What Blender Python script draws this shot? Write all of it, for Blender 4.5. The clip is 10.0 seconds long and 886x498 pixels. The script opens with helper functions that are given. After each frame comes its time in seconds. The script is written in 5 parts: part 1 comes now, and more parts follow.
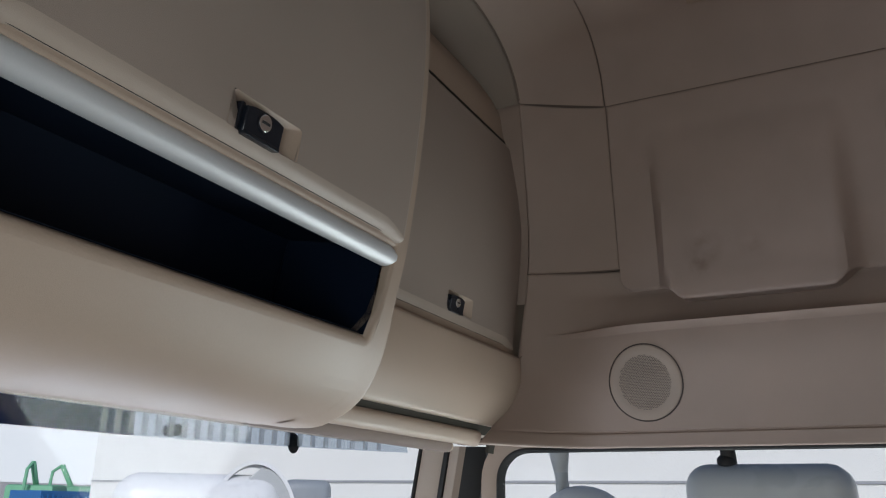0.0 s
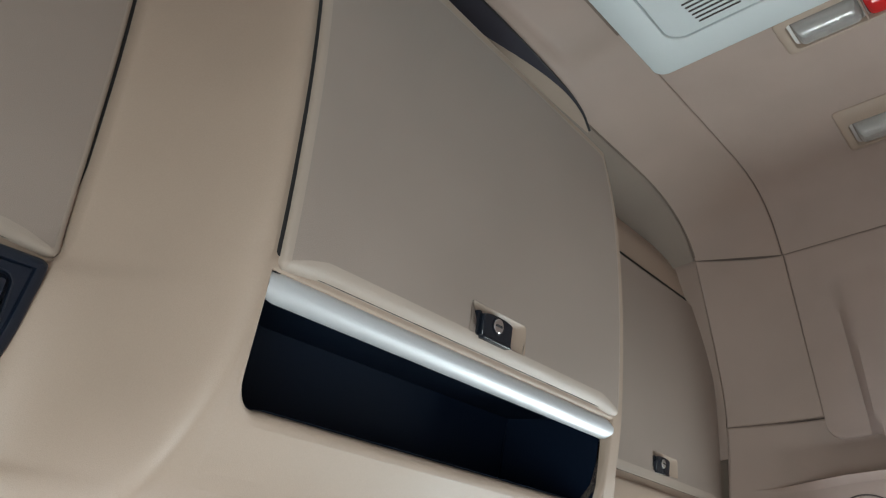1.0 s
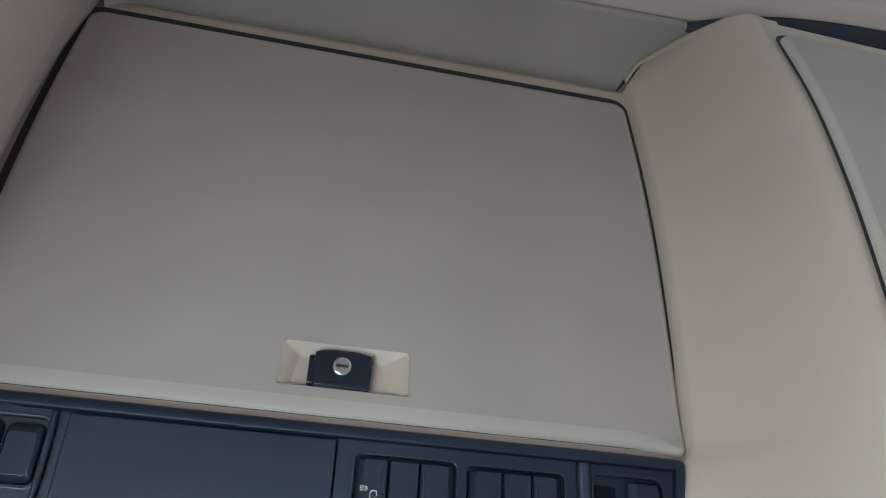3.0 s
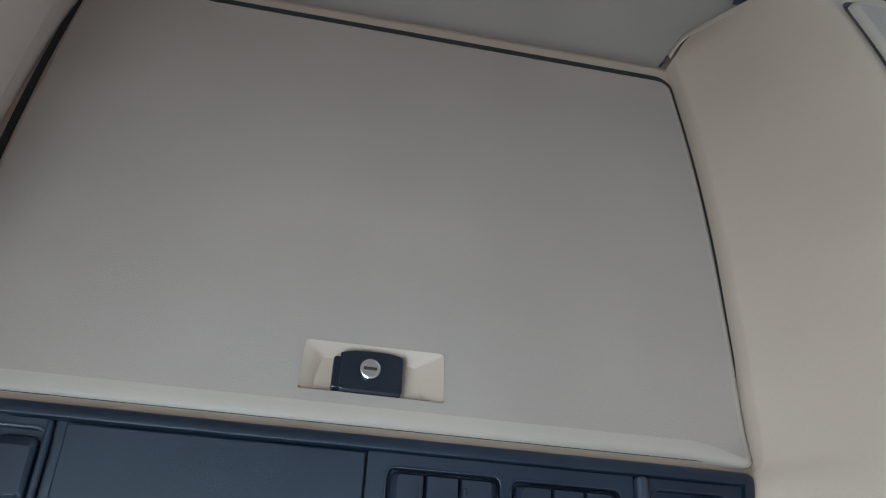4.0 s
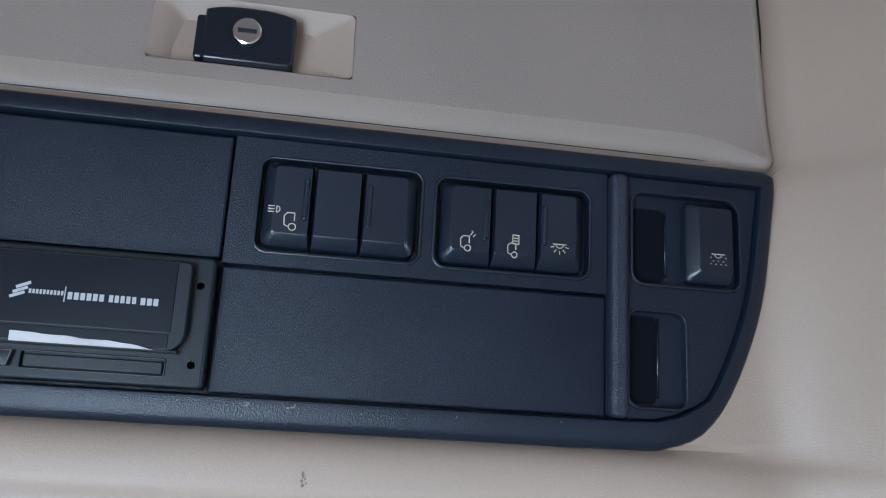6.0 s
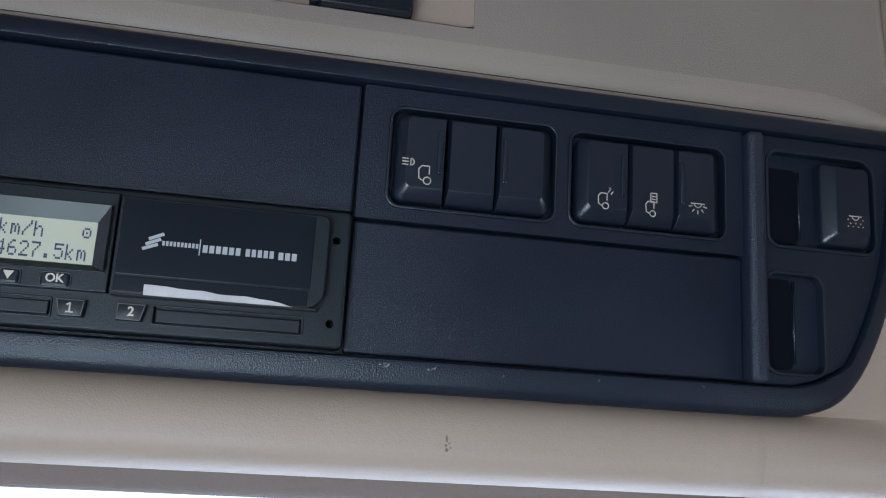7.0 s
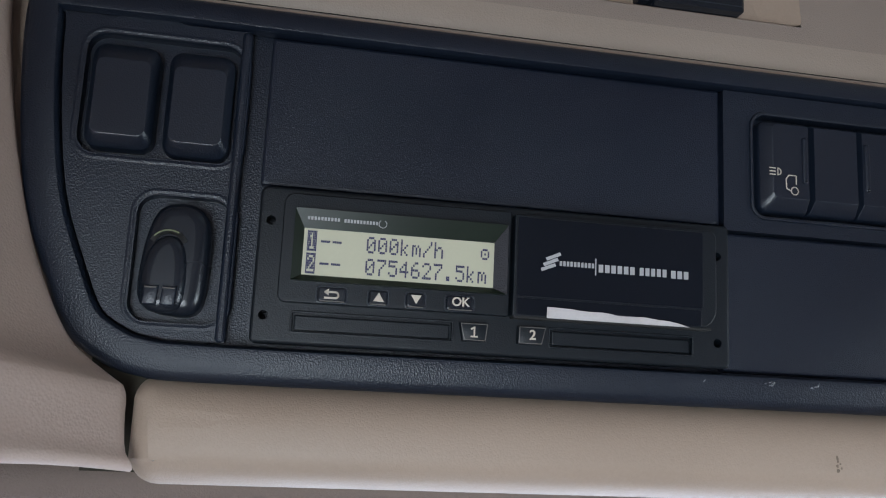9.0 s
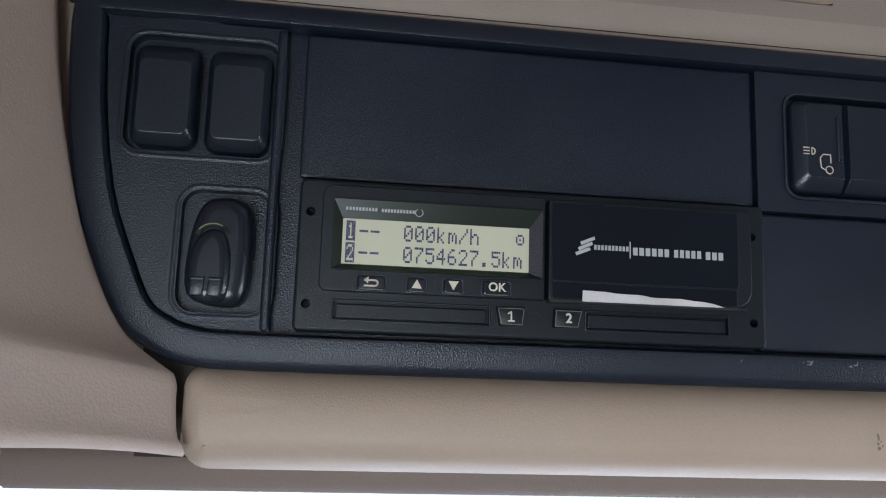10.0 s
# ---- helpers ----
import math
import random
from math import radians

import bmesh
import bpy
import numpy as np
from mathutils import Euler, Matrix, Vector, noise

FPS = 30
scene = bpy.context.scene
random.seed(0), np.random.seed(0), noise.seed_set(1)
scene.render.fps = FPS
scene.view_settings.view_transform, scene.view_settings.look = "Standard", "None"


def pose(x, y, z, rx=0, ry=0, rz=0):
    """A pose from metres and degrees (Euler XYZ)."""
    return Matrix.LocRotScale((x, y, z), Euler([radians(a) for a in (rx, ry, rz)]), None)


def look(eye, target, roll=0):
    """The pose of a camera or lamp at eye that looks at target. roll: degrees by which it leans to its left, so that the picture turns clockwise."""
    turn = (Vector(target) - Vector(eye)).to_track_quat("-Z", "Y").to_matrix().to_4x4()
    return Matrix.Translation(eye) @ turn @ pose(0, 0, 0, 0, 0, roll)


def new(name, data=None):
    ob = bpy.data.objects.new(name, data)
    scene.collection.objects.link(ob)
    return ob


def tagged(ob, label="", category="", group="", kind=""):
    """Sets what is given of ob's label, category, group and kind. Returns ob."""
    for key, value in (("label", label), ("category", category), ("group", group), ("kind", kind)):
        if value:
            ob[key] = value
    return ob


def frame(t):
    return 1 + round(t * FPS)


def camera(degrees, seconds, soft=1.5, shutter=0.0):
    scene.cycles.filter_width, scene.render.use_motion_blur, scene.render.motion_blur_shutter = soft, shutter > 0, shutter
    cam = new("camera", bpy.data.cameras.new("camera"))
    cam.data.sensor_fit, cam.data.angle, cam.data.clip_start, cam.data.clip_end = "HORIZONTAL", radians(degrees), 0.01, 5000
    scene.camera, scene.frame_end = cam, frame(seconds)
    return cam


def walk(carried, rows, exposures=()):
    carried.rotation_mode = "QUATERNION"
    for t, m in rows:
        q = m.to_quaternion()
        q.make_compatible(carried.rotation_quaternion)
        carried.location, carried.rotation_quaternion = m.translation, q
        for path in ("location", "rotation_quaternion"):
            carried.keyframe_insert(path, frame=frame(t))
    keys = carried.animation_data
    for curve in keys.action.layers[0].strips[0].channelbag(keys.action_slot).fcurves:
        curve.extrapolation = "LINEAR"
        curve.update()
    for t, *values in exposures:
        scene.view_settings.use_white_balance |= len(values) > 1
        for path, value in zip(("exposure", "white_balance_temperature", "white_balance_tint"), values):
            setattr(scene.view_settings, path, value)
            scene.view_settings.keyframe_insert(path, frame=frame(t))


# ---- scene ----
cam = camera(57.06, 10.0, soft=1.15)

PATH = [
    (0, -0.4784, -0.5891, 2.8065, 107.56, -0.98, -62.23),
    (0.5, -0.5577, -0.5942, 2.7995, 112.53, -0.54, -55.21),
    (1, -0.6021, -0.5993, 2.8027, 117.97, -0.31, -50.01),
    (1.5, -0.6115, -0.5949, 2.8034, 121.36, 0.28, -41.89),
    (2, -0.6497, -0.5742, 2.7901, 125.13, 0.63, -31.25),
    (2.5, -0.6649, -0.5785, 2.7924, 127.32, 0.08, -20.05),
    (3, -0.6807, -0.5712, 2.7915, 130.07, -0.48, -11.51),
    (3.2, -0.6941, -0.5711, 2.8137, 129.76, -0.36, -11.32),
    (4.5, -0.6803, -0.4595, 2.8393, 129.18, -0.82, -10.10),
    (5, -0.6347, -0.4187, 2.8503, 121.43, -0.96, -9.08),
    (5.5, -0.6028, -0.3757, 2.8550, 117.40, -1.08, -9.12),
    (5.7, -0.5982, -0.3633, 2.8656, 116.10, -1.19, -9.09),
    (6.8, -0.6456, -0.3360, 2.8676, 112.17, -1.32, -11.28),
    (7, -0.6681, -0.3230, 2.8649, 112.54, -1.37, -10.96),
    (7.5, -0.7270, -0.3063, 2.8719, 111.62, -1.28, -12.03),
    (8, -0.7766, -0.2885, 2.8755, 111.29, -1.03, -12.28),
    (8.5, -0.8130, -0.2868, 2.8811, 110.75, -0.91, -12.17),
    (9, -0.8230, -0.2889, 2.8845, 110.42, -0.79, -10.77),
    (9.5, -0.8253, -0.2962, 2.8876, 110.16, -0.56, -9.26),
    (10, -0.8246, -0.2937, 2.8798, 109.97, -0.35, -8.07),
]
walk(cam, [(t, pose(x, y, z, a, b, c)) for t, x, y, z, a, b, c in PATH],
     exposures=((0, -1.18, 5950, 14), (0.5, -0.78, 5850, 12), (1, -0.2, 5820, 11), (2, -0.08, 5500, 8), (3.2, 0.2, 5050, 5), (4.5, 0.32, 4980, 6), (5.5, 0.1, 4900, 13),
                (7, -0.48, 5120, 13), (8.5, -0.62, 5500, 16), (10, -0.55, 5650, 16)))

# ---- world and light ----
world = bpy.data.worlds.new("world")
scene.world = world
world.use_nodes = True
wn = world.node_tree.nodes
sky = wn.new("ShaderNodeTexSky")
sky.sky_type = "NISHITA"
sky.sun_disc = False
sky.sun_elevation = radians(37)
sky.sun_rotation = radians(246)
wn["Background"].inputs[1].default_value = 0.15
world.node_tree.links.new(sky.outputs[0], wn["Background"].inputs[0])


def lamp(name, data_type, energy, m, size=0.0, size_y=0.0, colour=(1, 1, 1)):
    d = bpy.data.lights.new(name, data_type)
    d.energy, d.color = energy, colour
    if data_type == "AREA":
        d.shape, d.size, d.size_y = "RECTANGLE", size, size_y
    ob = new(name, d)
    ob.matrix_world = m
    return ob


sun = lamp("sun", "SUN", 4.4, look((-9, -4, 7.5), (0, 0, 3)), colour=(1, 0.97, 0.92))
sun.data.angle = radians(15)
# daylight standing before the windscreen and the two door windows
lamp("windscreen_daylight", "AREA", 27, look((0, 0.5, 2.36), (0, -0.9, 2.3)), 1.9, 0.7, (0.9, 0.96, 1))
lamp("door_daylight", "AREA", 24, look((1.03, -0.46, 2.45), (-0.5, -0.44, 2.4)), 0.9, 0.56, (0.93, 1.0, 0.92))
lamp("door_daylight", "AREA", 15, look((-0.93, -0.72, 2.46), (0.0, -0.15, 2.46)), 0.42, 0.66, (0.95, 1.0, 0.9))

# ---- materials ----


def material(name, colour, rough=0.5, metal=0.0, grain=0.0, scale=900.0, vary=0.06, blotch=9.0, spec=0.5, leather=False):
    """A plain surface: two scales of colour variation, a fine grain and soft wrinkles as relief."""
    m = bpy.data.materials.new(name)
    m.use_nodes = True
    n, l = m.node_tree.nodes, m.node_tree.links
    b = n["Principled BSDF"]
    b.inputs["Metallic"].default_value = metal
    b.inputs["Specular IOR Level"].default_value = spec
    co = n.new("ShaderNodeTexCoord")
    big = n.new("ShaderNodeTexNoise")
    big.inputs["Scale"].default_value, big.inputs["Detail"].default_value = blotch, 5
    l.new(co.outputs["Object"], big.inputs["Vector"])
    fine = n.new("ShaderNodeTexNoise")
    fine.inputs["Scale"].default_value, fine.inputs["Detail"].default_value = scale, 2
    l.new(co.outputs["Object"], fine.inputs["Vector"])
    both = n.new("ShaderNodeMix")
    both.data_type = "FLOAT"
    both.inputs[0].default_value = 0.4
    l.new(big.outputs["Fac"], both.inputs[2])
    l.new(fine.outputs["Fac"], both.inputs[3])
    ramp = n.new("ShaderNodeMapRange")
    ramp.inputs[1].default_value, ramp.inputs[2].default_value = 0.3, 0.7
    ramp.inputs[3].default_value, ramp.inputs[4].default_value = 1 - vary, 1 + vary
    l.new(both.outputs[0], ramp.inputs[0])
    mul = n.new("ShaderNodeVectorMath")
    mul.operation = "SCALE"
    mul.inputs[0].default_value = colour
    l.new(ramp.outputs[0], mul.inputs[3])
    l.new(mul.outputs[0], b.inputs["Base Color"])
    rr = n.new("ShaderNodeMapRange")
    rr.inputs[1].default_value, rr.inputs[2].default_value = 0.3, 0.7
    rr.inputs[3].default_value, rr.inputs[4].default_value = max(rough - 0.06, 0.02), min(rough + 0.06, 1)
    l.new(big.outputs["Fac"], rr.inputs[0])
    l.new(rr.outputs[0], b.inputs["Roughness"])
    if grain:
        cell = n.new("ShaderNodeTexVoronoi")
        cell.inputs["Scale"].default_value = scale
        l.new(co.outputs["Object"], cell.inputs["Vector"])
        bump = n.new("ShaderNodeBump")
        bump.inputs["Strength"].default_value, bump.inputs["Distance"].default_value = grain, 0.0006
        height = cell.outputs["Distance"]
        if leather:
            # cells parted by fine wrinkles, uneven in depth
            cell.feature = "DISTANCE_TO_EDGE"
            groove = n.new("ShaderNodeMapRange")
            groove.inputs[1].default_value, groove.inputs[2].default_value = 0.0, 0.22
            l.new(height, groove.inputs[0])
            depth = n.new("ShaderNodeMath")
            depth.operation = "MULTIPLY"
            l.new(groove.outputs[0], depth.inputs[0])
            l.new(big.outputs["Fac"], depth.inputs[1])
            height = depth.outputs[0]
        l.new(height, bump.inputs["Height"])
        l.new(bump.outputs["Normal"], b.inputs["Normal"])
    return m


BEIGE = material("beige grained plastic", (0.345, 0.265, 0.205), 0.5, grain=0.2, scale=700, leather=True)
TAUPE = material("taupe textile laminate", (0.276, 0.224, 0.19), 0.55, grain=0.3, scale=1500, vary=0.08)
LINER = material("headliner cloth", (0.365, 0.285, 0.245), 0.9, grain=0.35, scale=1300, vary=0.1)
TRIM = material("pinkish beige moulded trim", (0.33, 0.252, 0.21), 0.6, grain=0.2, scale=900, vary=0.08)
BLACK = material("black grained plastic", (0.0066, 0.0106, 0.0205), 0.38, grain=0.26, scale=1450, vary=0.2, spec=0.48)
GLOSS = material("smooth black plastic", (0.008, 0.011, 0.017), 0.24, vary=0.15)
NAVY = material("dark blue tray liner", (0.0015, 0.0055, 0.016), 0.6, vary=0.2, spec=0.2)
SEAL = material("black rubber", (0.01, 0.01, 0.01), 0.7)
SILVER = material("satin silver paint", (0.52, 0.53, 0.54), 0.42, metal=0.25, vary=0.04)
CHROME = material("bright metal", (0.75, 0.75, 0.74), 0.25, metal=1.0)
SLOT_SHADE = material("black slot shade", (0.003, 0.004, 0.008), 0.8, spec=0.1)
# beige flap edge, partly paler because light on the roll is coloured in
EDGING = material("beige door edge, catch light", (0.33, 0.27, 0.222), 0.5, grain=0.2, scale=1200)
# paints the shade in the gaps round the lower lip
LIP_GAP_SHADE = material("dark brown gap shade", (0.03, 0.026, 0.018), 0.95)
RUB = material("soft black switch plastic", (0.0076, 0.0116, 0.021), 0.33, grain=0.12, scale=1600, vary=0.15, spec=0.6)
PALE = material("pale grey plastic", (0.52, 0.56, 0.56), 0.5, grain=0.1)

# ---- mesh helpers ----


def mesh_object(name, bm, mat, smooth=True):
    me = bpy.data.meshes.new(name)
    bm.normal_update()
    bm.to_mesh(me)
    bm.free()
    if smooth:
        for p in me.polygons:
            p.use_smooth = True
        me.set_sharp_from_angle(angle=radians(38))
        for p in me.polygons:
            if len(p.vertices) > 4:
                p.use_smooth = False
    me.materials.append(mat)
    return new(name, me)


def thing(name, m, label, category, group="", kind=""):
    ob = new(name)
    ob.empty_display_size = 0.02
    ob.matrix_world = m
    return tagged(ob, label, category, group, kind)


def part(name, bm, mat, parent, label="", smooth=True):
    ob = mesh_object(name, bm, mat, smooth)
    ob.parent = parent
    return tagged(ob, label)


def solo(name, bm, mat, m, label, category, kind="", group="", smooth=True):
    ob = mesh_object(name, bm, mat, smooth)
    ob.matrix_world = m
    return tagged(ob, label, category, group, kind)


def grid(fn, nu, nv, thick=0.0):
    """A sheet from fn(u, v), u and v from 0 to 1."""
    bm = bmesh.new()
    vs = [[bm.verts.new(fn(i / nu, j / nv)) for j in range(nv + 1)] for i in range(nu + 1)]
    for i in range(nu):
        for j in range(nv):
            bm.faces.new((vs[i][j], vs[i + 1][j], vs[i + 1][j + 1], vs[i][j + 1]))
    if thick:
        bm.normal_update()
        bmesh.ops.solidify(bm, geom=bm.faces[:], thickness=thick)
    return bm


def slab(outline, y0, y1, bevel=0.0, seg=2):
    """An outline in x and z, filled and drawn from y0 (the face seen from -y) back to y1, with a rounded front edge."""
    bm = bmesh.new()
    f = bm.faces.new([bm.verts.new((x, y0, z)) for x, z in outline])
    r = bmesh.ops.extrude_face_region(bm, geom=[f])
    bmesh.ops.translate(bm, vec=(0, y1 - y0, 0), verts=[v for v in r["geom"] if isinstance(v, bmesh.types.BMVert)])
    bmesh.ops.recalc_face_normals(bm, faces=bm.faces[:])
    if bevel:
        es = [e for e in bm.edges if all(abs(v.co.y - y0) < 1e-6 for v in e.verts)]
        bmesh.ops.bevel(bm, geom=es, offset=bevel, segments=seg, affect="EDGES", profile=0.5, clamp_overlap=True)
    return bm


def box(x0, x1, y0, y1, z0, z1, bevel=0.0, seg=2):
    bm = bmesh.new()
    bmesh.ops.create_cube(bm, size=1)
    for v in bm.verts:
        v.co = Vector((x0 + (v.co.x + 0.5) * (x1 - x0), y0 + (v.co.y + 0.5) * (y1 - y0), z0 + (v.co.z + 0.5) * (z1 - z0)))
    if bevel:
        bmesh.ops.bevel(bm, geom=bm.edges[:], offset=bevel, segments=seg, affect="EDGES", profile=0.5, clamp_overlap=True)
    return bm


def rounded(x0, x1, z0, z1, r, n=6):
    """Outline of a rectangle with rounded corners; r is one radius or four (bottom left, bottom right, top right, top left)."""
    rs = r if isinstance(r, tuple) else (r,) * 4
    pts = []
    for (cx, cz, a), q in zip(((x0, z0, 180), (x1, z0, 270), (x1, z1, 0), (x0, z1, 90)), rs):
        sx, sz = (1 if cx == x0 else -1), (1 if cz == z0 else -1)
        for k in range(n + 1):
            w = radians(a + 90 * k / n)
            pts.append((cx + sx * q + q * math.cos(w), cz + sz * q + q * math.sin(w)))
    return pts


def inset(outline, d):
    """The outline (counter-clockwise) drawn in by d."""
    out, n = [], len(outline)
    for i in range(n):
        a, b, c = Vector(outline[i - 1]), Vector(outline[i]), Vector(outline[(i + 1) % n])
        e, f = (b - a), (c - b)
        if e.length < 1e-7:
            e = f
        if f.length < 1e-7:
            f = e
        e.normalize(), f.normalize()
        m = Vector((-e.y - f.y, e.x + f.x))
        m.normalize()
        k = max(m.dot(Vector((-e.y, e.x))), 0.5)
        out.append((b.x + m.x * d / k, b.y + m.y * d / k))
    return out


def ring(outer, inner, y0, y1, bevel=0.0):
    """A frame between two outlines of the same number of points, from y0 (front) back to y1."""
    bm = bmesh.new()
    n = len(outer)
    rows = [[bm.verts.new((x, y, z)) for x, z in o] for o, y in ((outer, y1), (outer, y0), (inner, y0), (inner, y1))]
    for k in range(3):
        for i in range(n):
            bm.faces.new((rows[k][i], rows[k][(i + 1) % n], rows[k + 1][(i + 1) % n], rows[k + 1][i]))
    bmesh.ops.recalc_face_normals(bm, faces=bm.faces[:])
    if bevel:
        es = [e for e in bm.edges if all(abs(v.co.y - y0) < 1e-6 for v in e.verts) and len(e.link_faces) == 2
              and any(abs(f.normal.y) < 0.5 for f in e.link_faces)]
        bmesh.ops.bevel(bm, geom=es, offset=bevel, segments=2, affect="EDGES", profile=0.5, clamp_overlap=True)
    return bm


def tube(points, r, n=12, cap=True):
    """A round bar along points."""
    bm = bmesh.new()
    rings = []
    for i, p in enumerate(points):
        a, b = Vector(points[max(i - 1, 0)]), Vector(points[min(i + 1, len(points) - 1)])
        q = (b - a).to_track_quat("Z", "Y")
        rad = r[i] if isinstance(r, (list, tuple)) else r
        rings.append([bm.verts.new(Vector(p) + q @ Vector((rad * math.cos(k * math.tau / n), rad * math.sin(k * math.tau / n), 0))) for k in range(n)])
    for i in range(len(rings) - 1):
        for k in range(n):
            bm.faces.new((rings[i][k], rings[i][(k + 1) % n], rings[i + 1][(k + 1) % n], rings[i + 1][k]))
    if cap:
        bm.faces.new(rings[0][::-1]), bm.faces.new(rings[-1])
    bmesh.ops.recalc_face_normals(bm, faces=bm.faces[:])
    return bm


def disc(cx, cz, r, y0, y1, bevel=0.0, n=32):
    return slab([(cx + r * math.cos(k * math.tau / n), cz + r * math.sin(k * math.tau / n)) for k in range(n)], y0, y1, bevel)


def smooth(a, b, v):
    v = min(max((v - a) / (b - a), 0), 1)
    return v * v * (3 - 2 * v)


def polyline(pairs, v):
    """The value at v of a curve through (v, value) pairs."""
    for (a, p), (b, q) in zip(pairs, pairs[1:]):
        if v <= b:
            return p + (q - p) * min(max((v - a) / (b - a), 0), 1)
    return pairs[-1][1]



def catmull(points, n=6):
    """A smooth closed outline through a few points."""
    out, k = [], len(points)
    for i in range(k):
        p0, p1, p2, p3 = (Vector(points[(i + j - 1) % k]) for j in range(4))
        for s in range(n):
            t = s / n
            out.append(tuple(0.5 * (2 * p1 + (p2 - p0) * t + (2 * p0 - 5 * p1 + 4 * p2 - p3) * t * t + (3 * p1 - p0 - 3 * p2 + p3) * t ** 3)))
    return out


def curve(pairs, v):
    """A smooth curve through (v, value) pairs; a value may be a number or a tuple."""
    pairs = [(a, Vector(b) if isinstance(b, tuple) else b) for a, b in pairs]
    if v <= pairs[0][0]:
        return pairs[0][1]
    for i in range(len(pairs) - 1):
        (a, p), (b, q) = pairs[i], pairs[i + 1]
        if v <= b:
            o, r = pairs[max(i - 1, 0)], pairs[min(i + 2, len(pairs) - 1)]
            h = b - a
            m0 = (q - o[1]) * (h / (b - o[0]))
            m1 = (r[1] - p) * (h / (r[0] - a))
            t = (v - a) / h
            return p * (2 * t ** 3 - 3 * t * t + 1) + m0 * (t ** 3 - 2 * t * t + t) + q * (3 * t * t - 2 * t ** 3) + m1 * (t ** 3 - t * t)
    return pairs[-1][1]


def dense(outline, step=0.02):
    out = []
    for (x0, z0), (x1, z1) in zip(outline, outline[1:] + outline[:1]):
        k = max(1, math.ceil(math.hypot(x1 - x0, z1 - z0) / step))
        out += [(x0 + (x1 - x0) * j / k, z0 + (z1 - z0) * j / k) for j in range(k)]
    return out


def shrink(outline, ds):
    """The outline (counter-clockwise) drawn in by a distance of its own at each point."""
    a, b = inset(outline, 0.001), outline
    return [(q[0] + (p[0] - q[0]) * d * 1000, q[1] + (p[1] - q[1]) * d * 1000) for p, q, d in zip(a, b, ds)]


def sheet(outer, holes, fn, step=0.02, xstep=0.0):
    """A sheet with holes, cut out in x and z and laid on y = fn(x, z)."""
    bm = bmesh.new()
    edges = []
    for loop in (outer, *holes):
        vs = [bm.verts.new((x, 0, z)) for x, z in loop]
        edges += [bm.edges.new((a, b)) for a, b in zip(vs, vs[1:] + vs[:1])]
    bmesh.ops.triangle_fill(bm, use_beauty=True, use_dissolve=False, edges=edges, normal=(0, -1, 0))
    zs = [z for _, z in outer]
    xs = [x for x, _ in outer]
    z = min(zs) + step / 2
    while z < max(zs):
        bmesh.ops.bisect_plane(bm, geom=bm.verts[:] + bm.edges[:] + bm.faces[:], plane_co=(0, 0, z), plane_no=(0, 0, 1))
        z += step
    if xstep:
        x = min(xs) + xstep / 2
        while x < max(xs):
            bmesh.ops.bisect_plane(bm, geom=bm.verts[:] + bm.edges[:] + bm.faces[:], plane_co=(x, 0, 0), plane_no=(1, 0, 0))
            x += xstep
    for v in bm.verts:
        v.co.y = fn(v.co.x, v.co.z)
    bmesh.ops.recalc_face_normals(bm, faces=bm.faces[:])
    if sum(f.normal.y * f.calc_area() for f in bm.faces) > 0:
        bmesh.ops.reverse_faces(bm, faces=bm.faces[:])
    return bm


def rolled(outline, rs, fn, skirt=0.012, n=5, bm=None, outward=False):
    """The rounded edge round an outline: from behind, over a radius, on to the face. outward: a hole's edge, rolling into the hole."""
    bm = bm or bmesh.new()
    rows = []
    for k in range(-1, n + 1):
        a = math.pi / 2 * max(k, 0) / n
        ds = [r * (1 - math.cos(a)) if not outward else r * math.sin(math.pi / 2 - a) for r in rs]
        line = shrink(outline, ds)
        rows.append([bm.verts.new((x, fn(x, z) + r * (1 - math.sin(a)) + (skirt if k < 0 else 0), z)) for (x, z), r in zip(line, rs)])
    m = len(outline)
    for a, b in zip(rows, rows[1:]):
        for i in range(m):
            bm.faces.new((a[i], a[(i + 1) % m], b[(i + 1) % m], b[i]))
    return bm


def join(a, b):
    """Adds the mesh b to a."""
    me = bpy.data.meshes.new("tmp")
    b.to_mesh(me)
    b.free()
    a.from_mesh(me)
    bpy.data.meshes.remove(me)
    return a


def padded(outline, r, fn, skirt=0.012, step=0.02, holes=()):
    """A cushion-edged piece on y = fn(x, z)."""
    rs = [r(x, z) for x, z in outline] if callable(r) else [r] * len(outline)
    bm = sheet(shrink(outline, rs), holes, fn, step)
    join(bm, rolled(outline, rs, fn, skirt))
    bmesh.ops.remove_doubles(bm, verts=bm.verts[:], dist=1e-5)
    return bm


def well(outline, y0, y1, floor=True):
    """A pocket sunk from y0 to y1."""
    bm = bmesh.new()
    a = [bm.verts.new((x, y0, z)) for x, z in outline]
    b = [bm.verts.new((x, y1, z)) for x, z in outline]
    m = len(outline)
    for i in range(m):
        bm.faces.new((a[i], b[i], b[(i + 1) % m], a[(i + 1) % m]))
    if floor:
        bm.faces.new(b[::-1])
    return bm


def mirror_x(bm, twice):
    if twice is not None:
        for v in bm.verts:
            v.co.x = twice - v.co.x
        bmesh.ops.reverse_faces(bm, faces=bm.faces[:])
    return bm


# the console leans towards the seats: x as in the cab, y into the console, z up along its face
LEAN = Matrix.Translation((-0.835, 0, 3.0)) @ pose(0, 0, 0, 10.8)
ROOM = Matrix.Translation((0, 0, 3.0))

